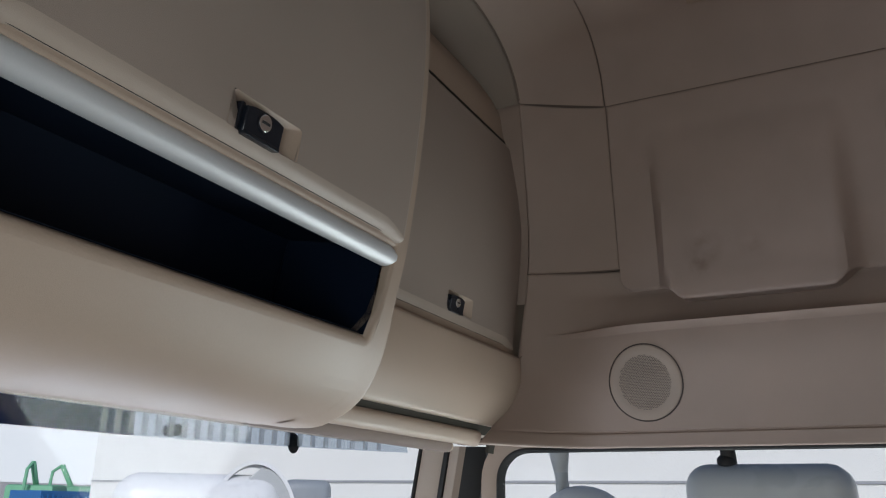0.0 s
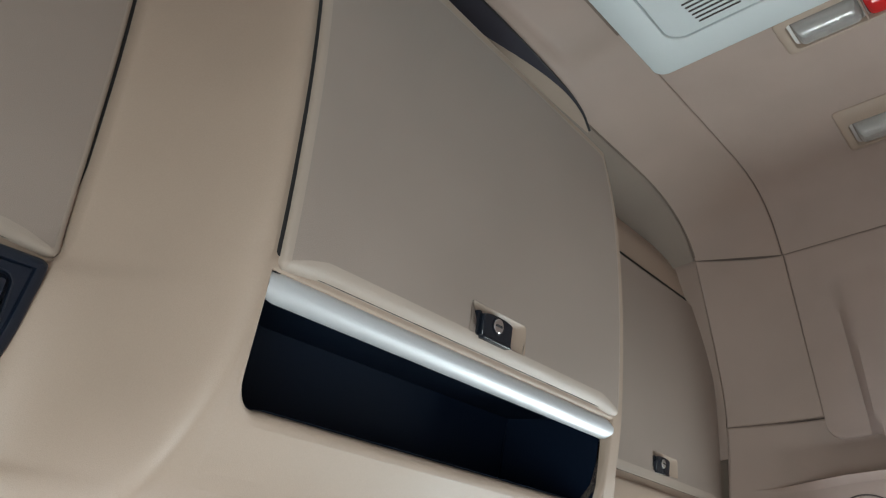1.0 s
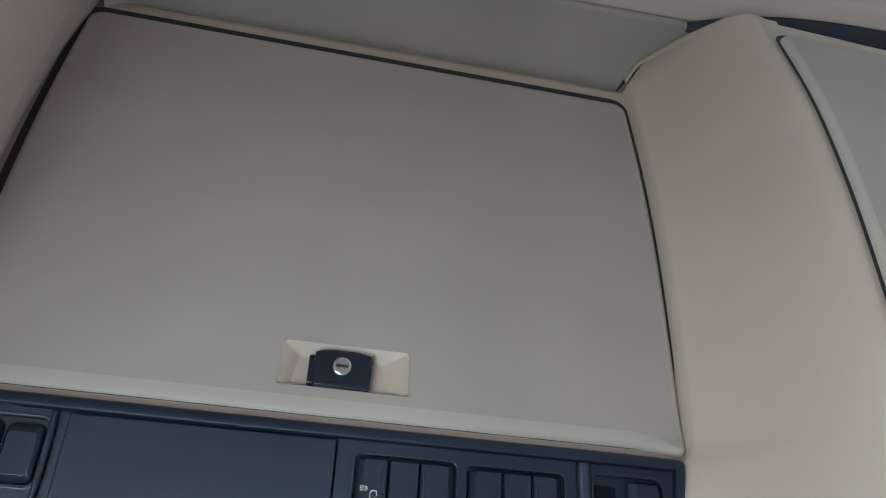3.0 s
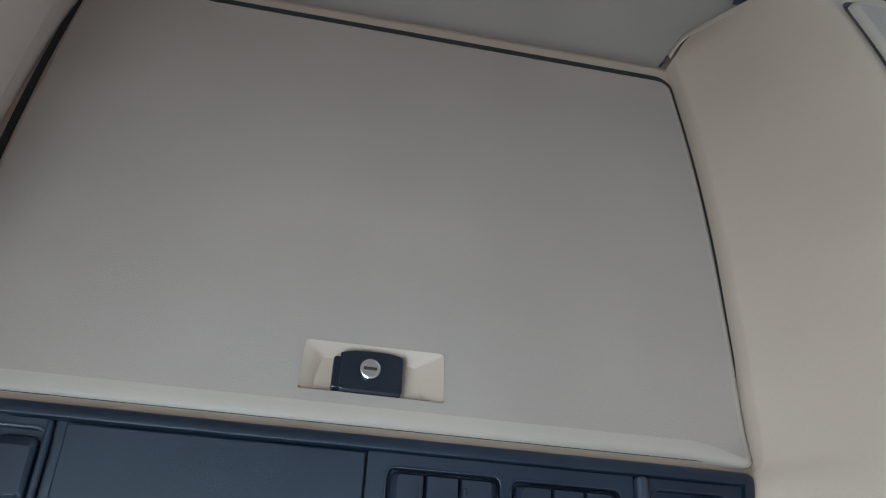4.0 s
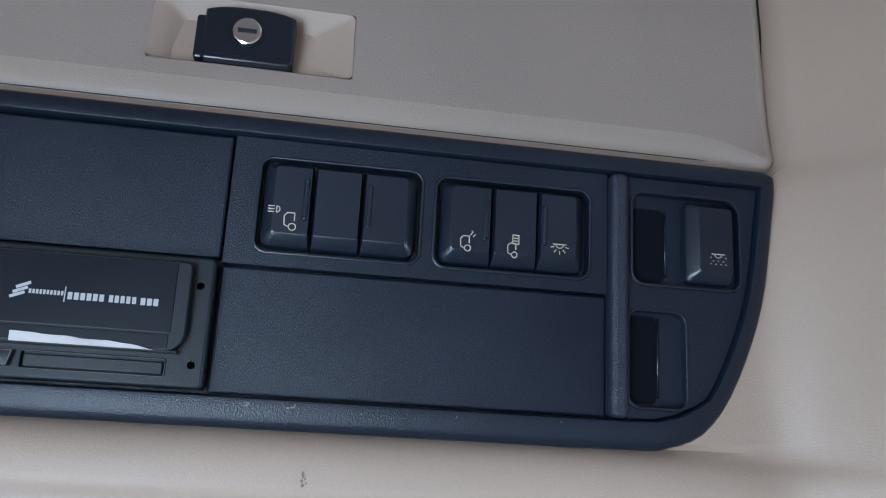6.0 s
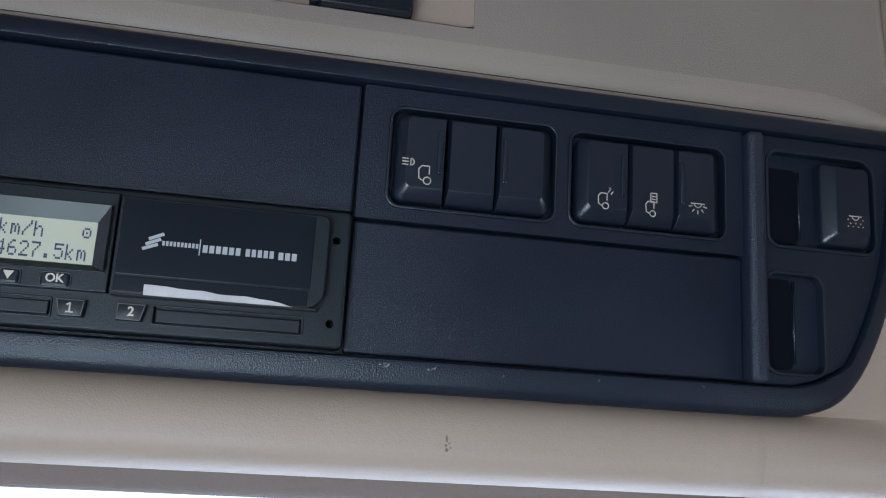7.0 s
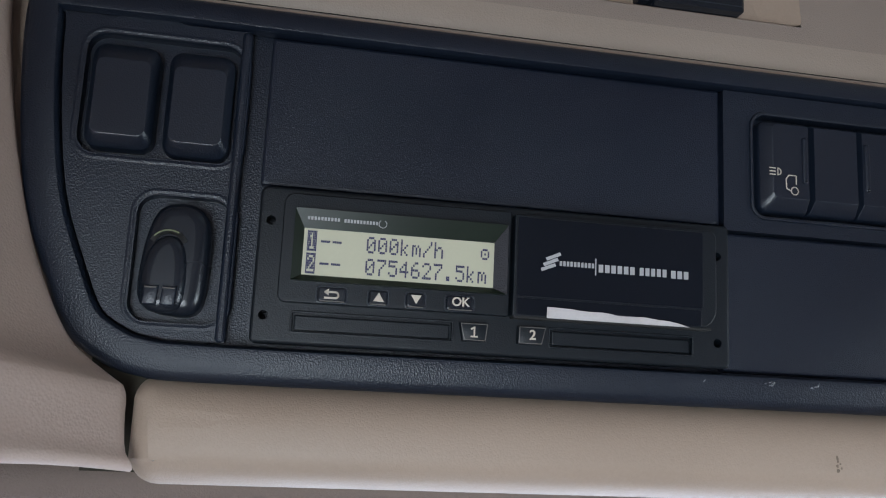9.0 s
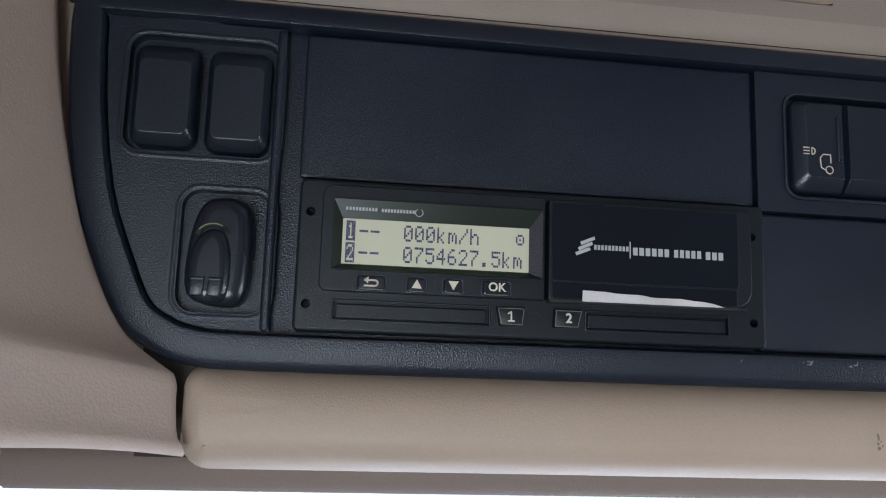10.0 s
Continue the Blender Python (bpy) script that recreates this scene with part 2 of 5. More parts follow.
# ---- overhead console: three lockers ----
SIDE = [(-0.115, 0.03), (-0.106, 0.012), (-0.098, 0.005), (-0.082, 0.001), (-0.07, 0.004), (-0.062, 0.014), (-0.054, 0.021), (0.07, 0.021), (0.09, 0.024), (0.11, 0.0335), (0.2, 0.041), (0.3, 0.051), (0.4, 0.068),
        (0.52, 0.097), (0.56, 0.108), (0.6, 0.14)]
MIDDLE = [(-0.114, 0.03), (-0.107, -0.025), (-0.095, -0.055), (-0.07, -0.088), (-0.04, -0.108), (0.0, -0.122), (0.05, -0.129),
          (0.11, -0.131), (0.2, -0.126), (0.3, -0.115), (0.4, -0.096), (0.52, -0.06), (0.56, -0.048), (0.6, -0.02)]


# the same without the recess for the panel
FLUSH = [(-0.104, 0.035), (-0.0985, 0.018), (-0.093, 0.0075), (-0.086, 0.0022), (-0.08, 0.0006), (-0.07, 0.0028), (-0.062, 0.0075), (-0.045, 0.0085), (0.0, 0.009), (0.05, 0.0115),
         (0.08, 0.017), (0.1, 0.0275), (0.13, 0.0348)] + SIDE[10:]


def side_y(x, z):
    return curve(SIDE, z)


def middle_y(x, z):
    return curve(MIDDLE, z)


def post_y(x, z):
    """The fascia between a side locker and the middle one."""
    a, b = 0.487 - 0.01 * smooth(0.1, -0.1, z), 0.556 - 0.03 * smooth(0.08, -0.11, z)
    t = (x - a) / (b - a)
    k = min(max(t, 0), 1)
    s, s0 = 0.16, 0.5              # rounding at both ends
    if -s0 < t < s0:
        k = (t + s0) ** 2 / (4 * s0)
    elif 1 - s < t < 1 + s:
        k = 1 - (1 + s - t) ** 2 / (4 * s)
    return curve(FLUSH, z) * (1 - k) + curve(MIDDLE, z) * k + 0.0005 * smooth(0.564, 0.569, x)


def recess_rim(cx, cz, reach):
    """The rim of a lock's recess: how far it reaches to the left, the right, down and up."""
    l, r, d, u = reach
    return [(cx - l, cz - d), (cx + r, cz - d), (cx + r - 0.0008, cz + u), (cx - l + 0.0008, cz + u)]


def lock(door, cx, cz, fn, reach):
    """A scooped recess in a flap, with a black latch block and a round key lock in it."""
    w, h = (reach[0] + reach[1]) / 2, (reach[2] + reach[3]) / 2
    y = fn(cx, cz)
    dip = 0.011
    bm = bmesh.new()
    low = [(-w * 0.62, -h * 0.92), (w * 0.62, -h * 0.92), (w * 0.55, h * 0.35), (-w * 0.55, h * 0.35)]
    a = [bm.verts.new((x, fn(x, z) - 0.0006, z)) for x, z in recess_rim(cx, cz, reach)]
    b = [bm.verts.new((cx + x, y + dip, cz + z)) for x, z in low]
    for i in range(4):
        bm.faces.new((a[i], b[i], b[(i + 1) % 4], a[(i + 1) % 4]))
    bm.faces.new(b[::-1])
    bmesh.ops.recalc_face_normals(bm, faces=bm.faces[:])
    bmesh.ops.bevel(bm, geom=[e for e in bm.edges if len(e.link_faces) == 2], offset=0.0022, segments=2, affect="EDGES", profile=0.5)
    bmesh.ops.reverse_faces(bm, faces=bm.faces[:]) if sum(f.normal.y * f.calc_area() for f in bm.faces) > 0 else None
    part("lock_recess", bm, BEIGE, door, "beige scooped recess")
    top = reach[3] - 0.0065
    arch = [(cx + 0.0025 + 0.023 * q, cz + top - 0.0032 * abs(q) ** 3) for q in (1, 0.9, 0.75, 0.55, 0.3, 0, -0.3, -0.55, -0.75, -0.9, -1)]
    block = slab([(cx - 0.0195, cz - 0.0165), (cx + 0.0245, cz - 0.0165), (cx + 0.0255, cz - 0.0155)] + arch + [(cx - 0.0205, cz - 0.0155)], y - 0.006, y + 0.012, 0.0022, 3)
    join(block, slab(rounded(cx - 0.0252, cx - 0.0195, cz - 0.016, cz + 0.0085, 0.0018), y - 0.002, y + 0.011, 0.0012))
    join(block, slab(rounded(cx - 0.0195, cx + 0.0245, cz - 0.0182, cz - 0.0145, 0.0014), y - 0.0072, y + 0.01, 0.001))
    part("latch", block, GLOSS, door, "black latch block")
    z = cz - 0.0008
    cx = cx + 0.0015
    barrel = disc(cx, z, 0.0077, y - 0.0075, y, 0.0012)
    part("lock_barrel", barrel, CHROME, door, "bright metal key lock")
    part("keyhole", slab(rounded(cx - 0.0048, cx + 0.0048, z - 0.0011, z + 0.0011, 0.0005), y - 0.0079, y - 0.004), SEAL, door)
    part("lock_collar", ring([(cx + 0.0088 * math.cos(k * math.tau / 28), z + 0.0088 * math.sin(k * math.tau / 28)) for k in range(28)],
                             [(cx + 0.0077 * math.cos(k * math.tau / 28), z + 0.0077 * math.sin(k * math.tau / 28)) for k in range(28)], y - 0.0068, y, 0.0003), GLOSS, door)


def flap(locker, x0, x1, z0, z1, fn, cx, cz, gaps=(0.0105, 0.0105), rise=0.0045, reach=(0.048, 0.057, 0.0187, 0.0199), slant=0.0, foot=0.007):
    """A flap door with a cushioned edge, a dark rubber seal behind it and a lock. slant: how much lower its top is at the high x end."""
    drop = lambda x, z: z - slant * min(max((x - x0) / (x1 - x0), 0), 1) * min(max((z - z0) / (z1 - z0), 0), 1)
    out = [(x, drop(x, z)) for x, z in dense(rounded(x0, x1, z0, z1, (0.007, foot, 0.016, 0.016)), 0.018)]
    face = lambda x, z: fn(x, z) - 0.008
    rs = [0.0065 + 0.0125 * smooth(z0 + 0.035, z0, z) * smooth(x1 + 0.004, x1 - 0.045, x) * smooth(x0 - 0.004, x0 + 0.045, x) for x, z in out]
    door = part("flap_door", sheet(shrink(out, rs), [recess_rim(cx, cz, reach)], face, 0.016), TAUPE, locker, "taupe flap with a fine textile grain")
    part("edge_trim", rolled(out, rs, face, 0.012, 6), EDGING, door, "rounded beige edge, coloured paler for the light on it")
    lock(door, cx, cz, face, reach)
    wide = [(x if x < x1 else x1 - 0.003 + (x - x1 + 0.003) * smooth(z0 + 0.005, z0 + 0.13, z), drop(x, z)) for x, z in dense(rounded(x0 - gaps[0], x1 + gaps[1], z0 + 0.009, z1 + rise, (0.004, 0.004, 0.018, 0.018)), 0.018)]
    tight = [(x, drop(x, z)) for x, z in dense(rounded(x0 + 0.004, x1 - 0.004, z0 + 0.004, z1 - 0.004, (0.005, 0.005, 0.014, 0.014)), 0.018)]
    tight = [min(tight, key=lambda q: (q[0] - p[0]) ** 2 + (q[1] - p[1]) ** 2) for p in wide]
    bm = bmesh.new()
    a = [bm.verts.new((x, fn(x, z) - 0.0012, z)) for x, z in wide]
    b = [bm.verts.new((x, fn(x, z) - 0.0012, z)) for x, z in tight]
    for i in range(len(a)):
        bm.faces.new((a[i], a[(i + 1) % len(a)], b[(i + 1) % len(a)], b[i]))
    bmesh.ops.remove_doubles(bm, verts=bm.verts[:], dist=1e-6)
    part("seal", bm, SEAL, locker, "black rubber door seal")
    return door


PANEL_OUT = dense(catmull([(-0.018, -0.0612), (0.1, -0.0612), (0.25, -0.0612), (0.382, -0.0612), (0.4045, -0.0595), (0.4225, -0.0525), (0.4375, -0.0335), (0.4505, -0.004),
                           (0.458, 0.023), (0.463, 0.057), (0.4655, 0.079), (0.4615, 0.0855), (0.44, 0.0868), (0.3, 0.0868), (0.1, 0.0868), (-0.087, 0.0868), (-0.097, 0.082),
                           (-0.096, 0.045), (-0.0895, 0.003), (-0.0785, -0.027), (-0.069, -0.046), (-0.056, -0.0555), (-0.043, -0.0598)], 3), 0.03)


def side_locker(twice, dz, label):
    """A side locker; twice: mirrored about half of it."""
    ob = thing("overhead_locker", LEAN @ Matrix.Translation((0, 0, dz)), label, "locker", "overhead lockers")
    m = (lambda bm: mirror_x(bm, twice))
    zt = 0.548 if twice is None else 0.585
    rise = lambda x: zt + (0.012 * (0.489 - x) / 0.649 if twice is None else 0)
    out = dense([(-0.16, -0.06), (0.489, -0.06), (0.489, rise(0.489)), (-0.16, rise(-0.16))], 0.03)
    bm = sheet(out, [], side_y, 0.02)

    def roll_face(u, v):
        x = -0.16 + 0.71 * u
        return (x, curve(SIDE, rise(x)) + 0.07 * v + 0.004 * math.sin(v * 3), rise(x) + 0.011 * math.sin(min(v * 8, 1) * math.pi / 2))
    roll = grid(roll_face, 8, 12)
    part("fascia", m(join(bm, roll)), BEIGE, ob)
    x1, start_x = 0.585, 0.478 if twice is not None else 0.4816
    top = 0.543
    crest = lambda x: (0.548 if twice is None else 0.484) + 0.04 * smooth(0.472, 0.505, x) - 0.057 * smooth(0.5, 0.58, x)

    def lip_face(z):
        d = max(0.0, min(z + 0.0985, -0.0585 - z))
        return 0.001 + 14 * (z + 0.082) ** 2 + 0.0135 * (1 - math.sqrt(max(0.0, 1 - (1 - min(d / 0.0135, 1)) ** 2)))

    def face(u, v):
        x = 0.478 + (x1 - 0.478) * u
        z = -0.112 + 0.212 * v / 0.7 if v < 0.7 else 0.1 + (crest(x) - 0.1) * (v - 0.7) / 0.3
        # clear of the open shelf
        end = x1 - 0.0168 * smooth(-0.035, -0.018, z) * smooth(0.13, 0.112, z)
        x = 0.478 + (end - 0.478) * u
        if twice is None:
            start = polyline([(-0.0585, 0.378), (-0.05, 0.416), (-0.03, 0.431), (0.0, 0.444), (0.05, 0.457), (0.08, 0.461), (0.086, 0.465), (0.093, 0.473), (0.104, 0.4782), (0.16, 0.4798), (0.3, 0.4812), (0.5, 0.4816)], z)
            x = start + (end - start) * u
        y = post_y(x, z)
        if twice is None and u == 0 and z > 0.088:
            y = side_y(x, z) + 0.0005
        if twice is None and z < -0.0586 and x < 0.47:
            y += (lip_face(z) - curve(FLUSH, z)) * (1 - smooth(0.38, 0.468, x)) - 0.0003
        return (x, y, z)

    def crown(u, v):
        x = start_x + (x1 - start_x) * u
        return (x, post_y(x, crest(x)) + 0.016 * (1 - math.cos(v * math.pi / 2)) + 0.09 * max(v - 0.5, 0), crest(x) + 0.014 * math.sin(v * math.pi / 2))
    bm = join(grid(face, 44, 110), grid(crown, 44, 10))
    bmesh.ops.remove_doubles(bm, verts=bm.verts[:], dist=1e-5)
    if twice is not None:
        for v in bm.verts:
            v.co.x = 2 * 0.83 - v.co.x
        bmesh.ops.reverse_faces(bm, faces=bm.faces[:])
        for v in bm.verts:
            v.co.z -= dz
    part("post", bm, BEIGE, ob, "smooth beige post")
    if twice is None:
        flap(ob, -0.118, 0.4775, 0.0925, 0.533, side_y, 0.1826, 0.1392, (0.008, 0.0042), 0.0115, slant=0.0105, foot=0.012)
    else:
        flap(ob, twice - 0.4775, twice + 0.098, 0.0985, 0.49, lambda x, z: side_y(0, z), 1.5135, 0.1361, (0.005, 0.0105), 0.009, (0.025, 0.0655, 0.0155, 0.0165))
        cover = [(x, 0.0868 - (0.0868 - z) * 0.918) for x, z in PANEL_OUT]
        part("cover", m(padded(cover, 0.007, lambda x, z: 0.006 - 0.012 * math.sin(min(max((z + 0.061) / 0.148, 0), 1) * math.pi), 0.018, 0.012)), BEIGE, ob, "plain beige cover")
    low = dense(rounded(-0.0432, 0.481, -0.0985, -0.0585, (0.01, 0.0005, 0.0005, 0.009)), 0.03)
    if twice is not None:
        low = dense(rounded(0.02, 0.49, -0.0868, -0.059, (0.008, 0.0005, 0.0005, 0.006)), 0.03)
        part("gap_filler", m(box(-0.03, 0.489, 0.012, 0.018, -0.065, -0.04)), LIP_GAP_SHADE, ob, "dark filler painting the shade above the lip")
    part("lip", m(padded(low, lambda x, z: 0.0006 if x > 0.475 else 0.008 if twice is not None else 0.0135 - 0.008 * smooth(-0.03, -0.042, x) * smooth(-0.094, -0.085, z), lambda x, z: 0.001 + 14 * (z + (0.082 if twice is None else 0.072)) ** 2, 0.03, 0.006)), BEIGE, ob, "rounded beige lower lip")
    part("gap_filler", m(box(-0.06, -0.036, 0.013, 0.019, -0.094, -0.052)), LIP_GAP_SHADE, ob, "dark filler painting the shade beside the lip")
    return ob


left_locker = side_locker(None, 0, "beige overhead locker with a taupe flap above the switch panel")
side_locker(1.668, -0.012, "beige overhead locker with a taupe flap and plain cover")

mid = thing("overhead_locker", LEAN, "beige middle locker with silver bar and dark open shelf", "locker", "overhead lockers")
MX0, MX1 = 0.5665, 1.0985
MID_TOP = lambda x: 0.526 - 0.053 * (x - MX0) / (MX1 - MX0)
RIM_OUT = dense(rounded(0.5682, 1.0805, -0.0115, 0.105, (0.03, 0.012, 0.004, 0.004), 10), 0.03)
RIM_R = [0.002 + 0.0025 * smooth(0.57, 0.6, x) + (0.0045 + 0.005 * smooth(0.57, 0.6, x)) * smooth(0.035, 0.0, z) for x, z in RIM_OUT]
SHELF = shrink(RIM_OUT, RIM_R)
out = dense([(MX0, -0.114), (MX1, -0.114), (MX1, MID_TOP(MX1)), (MX0, MID_TOP(MX0))], 0.03)
door_hole = dense([(0.6, 0.13), (1.06, 0.13), (1.06, 0.44), (0.6, 0.47)], 0.03)
bm = sheet(out, [door_hole, RIM_OUT], middle_y, 0.012)


def mid_crown(u, v):
    x = MX0 + (MX1 - MX0) * u
    return (x, middle_y(0, MID_TOP(x)) + 0.016 * (1 - math.cos(v * math.pi / 2)) + 0.1 * max(v - 0.5, 0), MID_TOP(x) + 0.014 * math.sin(v * math.pi / 2))


join(bm, grid(mid_crown, 12, 10))
join(bm, rolled(RIM_OUT, RIM_R, middle_y, 0.01, 6, None, True))
part("fascia", bm, BEIGE, mid)
flap(mid, 0.5725, 1.0805, 0.1045, 0.505, middle_y, 0.8275, 0.138, (0.0038, 0.005), reach=(0.0345, 0.0555, 0.0155, 0.0155), slant=0.039)
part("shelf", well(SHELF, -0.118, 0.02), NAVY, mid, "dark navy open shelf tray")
bar = bmesh.new()
n, rows = 20, []
for i in range(41):
    u = i / 40
    x = 0.5695 + u * 0.5125
    e = min(u, 1 - u) * 0.5125
    k = min(1, 0.8 + math.sqrt(max(0.0, 1 - (1 - min(e / 0.004, 1)) ** 2)) * 0.2)
    rows.append([bar.verts.new((x, -0.1215 - 0.0125 * k * math.cos(a * math.pi / n - math.pi / 2), 0.0925 - 0.003 * u + 0.0125 * k * math.sin(a * math.pi / n - math.pi / 2))) for a in range(n + 1)])
for a, b in zip(rows, rows[1:]):
    for k in range(n):
        bar.faces.new((a[k], b[k], b[k + 1], a[k + 1]))
bar.faces.new(rows[0]), bar.faces.new(rows[-1][::-1])
part("grab_bar", bar, SILVER, mid, "satin silver bar")
part("bar_gap", box(0.574, 1.078, -0.1285, -0.12, 0.1015, 0.107), SEAL, mid)

# ---- switch panel over the driver's windscreen ----
panel = thing("switch_panel", LEAN, "black grained plastic overhead panel with rocker switches", "switch panel")
# the frame is broader at its foot and on the window side
BREADTH = [0.86 if z > 0.08 else 1.14 if x < -0.03 or z < -0.05 else 0.82 if x > 0.43 else 1 for x, z in PANEL_OUT]


def drawn_in(d):
    return shrink(PANEL_OUT, [d * k for k in BREADTH])


bm = bmesh.new()
rows = []
for d, y in ((0, 0.024), (0, 0.0095), (0.0006, 0.0074), (0.0018, 0.0056), (0.0036, 0.0046), (0.0106, 0.0034), (0.0115, 0.0036), (0.0121, 0.0046), (0.0124, 0.007), (0.0126, 0.0105)):
    rows.append([bm.verts.new((x, y, z)) for x, z in drawn_in(d)])
for a, b in zip(rows, rows[1:]):
    for i in range(len(a)):
        bm.faces.new((a[i], a[(i + 1) % len(a)], b[(i + 1) % len(a)], b[i]))
part("frame", bm, BLACK, panel)
part("backing", slab(inset(PANEL_OUT, 0.006), 0.0135, 0.02), BLACK, panel)


def clipped(outline, x0, x1):
    """The part of an outline between two values of x (both cut straight)."""
    return [(min(max(x, x0), x1), z) for x, z in outline]


def tidy(outline):
    out = []
    for p in outline:
        if not out or math.hypot(p[0] - out[-1][0], p[1] - out[-1][1]) > 4e-4:
            out.append(p)
    return out


RIM = drawn_in(0.0132)
WELL_A = rounded(-0.0738, -0.0158, 0.0215, 0.069, 0.007)
WELL_B = rounded(-0.0492, -0.0155, -0.040, 0.0075, 0.007)
bm = sheet(tidy(clipped(RIM, -0.2, -0.0135)), [WELL_A, WELL_B], lambda x, z: 0.0072, 0.05)
for w in (WELL_A, WELL_B):
    join(bm, well(w, 0.0072, 0.0125))
left_plate = part("side_plate", bm, BLACK, panel)
WELL_C = rounded(0.3865, 0.4435, 0.0205, 0.0675, (0.006, 0.006, 0.008, 0.006))
WELL_D = rounded(0.3845, 0.4135, -0.0405, 0.0062, (0.006, 0.005, 0.006, 0.005))
bm = sheet(tidy(clipped(RIM, 0.3835, 0.6)), [WELL_C, WELL_D], lambda x, z: 0.0072, 0.05)
for w in (WELL_C, WELL_D):
    join(bm, well(w, 0.0072, 0.0115))
right_plate = part("side_plate", bm, BLACK, panel)
# flat black sheets paint the darkness of deep slots in the wells
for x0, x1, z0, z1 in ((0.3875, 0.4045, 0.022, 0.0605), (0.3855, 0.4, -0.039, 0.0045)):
    part("slot_shade", slab(rounded(x0, x1, z0, z1, 0.003), 0.0112, 0.0114), SLOT_SHADE, right_plate)
    part("slot_edge", tube([(x1 + 0.0007, 0.0108, z0 + 0.003), (x1 + 0.0007, 0.0108, z1 - 0.001)], 0.0007, 6), GLOSS, right_plate)
# bright moulded rims round the wells
for w, own in ((WELL_C, right_plate), (WELL_D, right_plate)):
    part("well_rim", ring(inset(w, -0.0016), inset(w, 0.0001), 0.006, 0.0076, 0.0007), RUB, own)
for w in (WELL_A, WELL_B):
    part("well_rim", ring(inset(w, -0.0032), inset(w, 0.0001), 0.0069, 0.0095, 0.0014), BLACK, left_plate)
# ridge between the middle and the side section
part("ridge", slab(rounded(0.3735, 0.3828, -0.0465, 0.0755, 0.003), 0.0012, 0.013, 0.0034, 4), material("coarse black plastic", (0.016, 0.019, 0.034), 0.46, grain=0.5, scale=1500, vary=0.2), panel, "raised upright ridge")
part("ridge", slab(rounded(-0.0172, -0.0132, -0.0462, 0.0755, 0.0015), 0.0062, 0.013, 0.0016, 3), BLACK, panel)
# leather-grained blanks
HIDE = material("black leather-grained plastic", (0.0052, 0.0088, 0.0195), 0.38, grain=0.27, scale=1250, vary=0.2, spec=0.42, leather=True)
part("blank", slab(rounded(-0.0055, 0.186, 0.0152, 0.0752, 0.0012), 0.0078, 0.0135, 0.0012), HIDE, panel, "leather-grained blank cover")
part("blank", slab(rounded(0.1870, 0.3730, -0.0462, 0.0122, 0.0012), 0.0085, 0.0135, 0.0012), HIDE, panel, "leather-grained blank cover")
# plate with two rows of switches
W1, W2 = rounded(0.2008, 0.2777, 0.0204, 0.0657, 0.0055), rounded(0.2856, 0.363, 0.0202, 0.0646, 0.0055)
plate_out = rounded(0.1872, 0.3728, 0.0132, 0.0755, 0.0008)
bm = sheet(plate_out, [W1, W2], lambda x, z: 0.0068, 0.05)
join(bm, well(plate_out, 0.0068, 0.0135, False))
for w in (W1, W2):
    join(bm, well(w, 0.0068, 0.013))
plate = part("switch_plate", bm, BLACK, panel)
for w in (W1, W2):
    part("well_rim", ring(inset(w, -0.0015), inset(w, 0.0001), 0.0056, 0.0072, 0.0007), RUB, plate)

EDGE_GREY = material("grey edge line", (0.12, 0.11, 0.1), 0.5)
CREAM = material("cream printed symbol", (0.52, 0.46, 0.38), 0.6, vary=0.05)


def strokes(segs, y, w=0.0004, ends=0.3):
    """Thin printed lines between points in x and z."""
    bm = bmesh.new()
    for x0, z0, x1, z1 in segs:
        d = Vector((x1 - x0, z1 - z0))
        p = Vector((-d.y, d.x)).normalized() * w / 2
        e = d.normalized() * w * ends
        vs = [bm.verts.new((x, y, z)) for x, z in ((x0 - e.x + p.x, z0 - e.y + p.y), (x0 - e.x - p.x, z0 - e.y - p.y), (x1 + e.x - p.x, z1 + e.y - p.y), (x1 + e.x + p.x, z1 + e.y + p.y))]
        f = bm.faces.new(vs)
        f.normal_update()
        if f.normal.y > 0:
            f.normal_flip()
    return bm


def arc(cx, cz, r, a0=0, a1=360, n=10):
    pts = [(cx + r * math.cos(radians(a0 + (a1 - a0) * k / n)), cz + r * math.sin(radians(a0 + (a1 - a0) * k / n))) for k in range(n + 1)]
    return [(*p, *q) for p, q in zip(pts, pts[1:])]


def cab_symbol(cx, cz, k=1.0):
    """A small tractor cab: open outline with a wheel, k times as large."""
    return [(cx + (a - cx) * k, cz + (b - cz) * k, cx + (c - cx) * k, cz + (d - cz) * k) for a, b, c, d in [(cx - 0.0017, cz - 0.0015, cx - 0.0019, cz + 0.0017), (cx - 0.0019, cz + 0.0017, cx - 0.0008, cz + 0.003), (cx - 0.0008, cz + 0.003, cx + 0.0018, cz + 0.003),
            (cx + 0.0018, cz + 0.003, cx + 0.0018, cz + 0.0002), (cx - 0.0017, cz - 0.0015, cx - 0.0004, cz - 0.0022)] + arc(cx + 0.0012, cz - 0.0022, 0.0013)]


def beam(cx, cz):
    return [(cx - 0.0034, cz + d, cx - 0.0008, cz + d) for d in (-0.0014, 0, 0.0014)] + arc(cx + 0.0004, cz, 0.0015, -90, 90, 6) + [(cx + 0.0004, cz - 0.0015, cx + 0.0004, cz + 0.0015)]


def dome(cx, cz):
    return [(cx - 0.0034, cz + 0.0022, cx + 0.0034, cz + 0.0022)] + arc(cx, cz + 0.0022, 0.0019, 180, 360, 8)


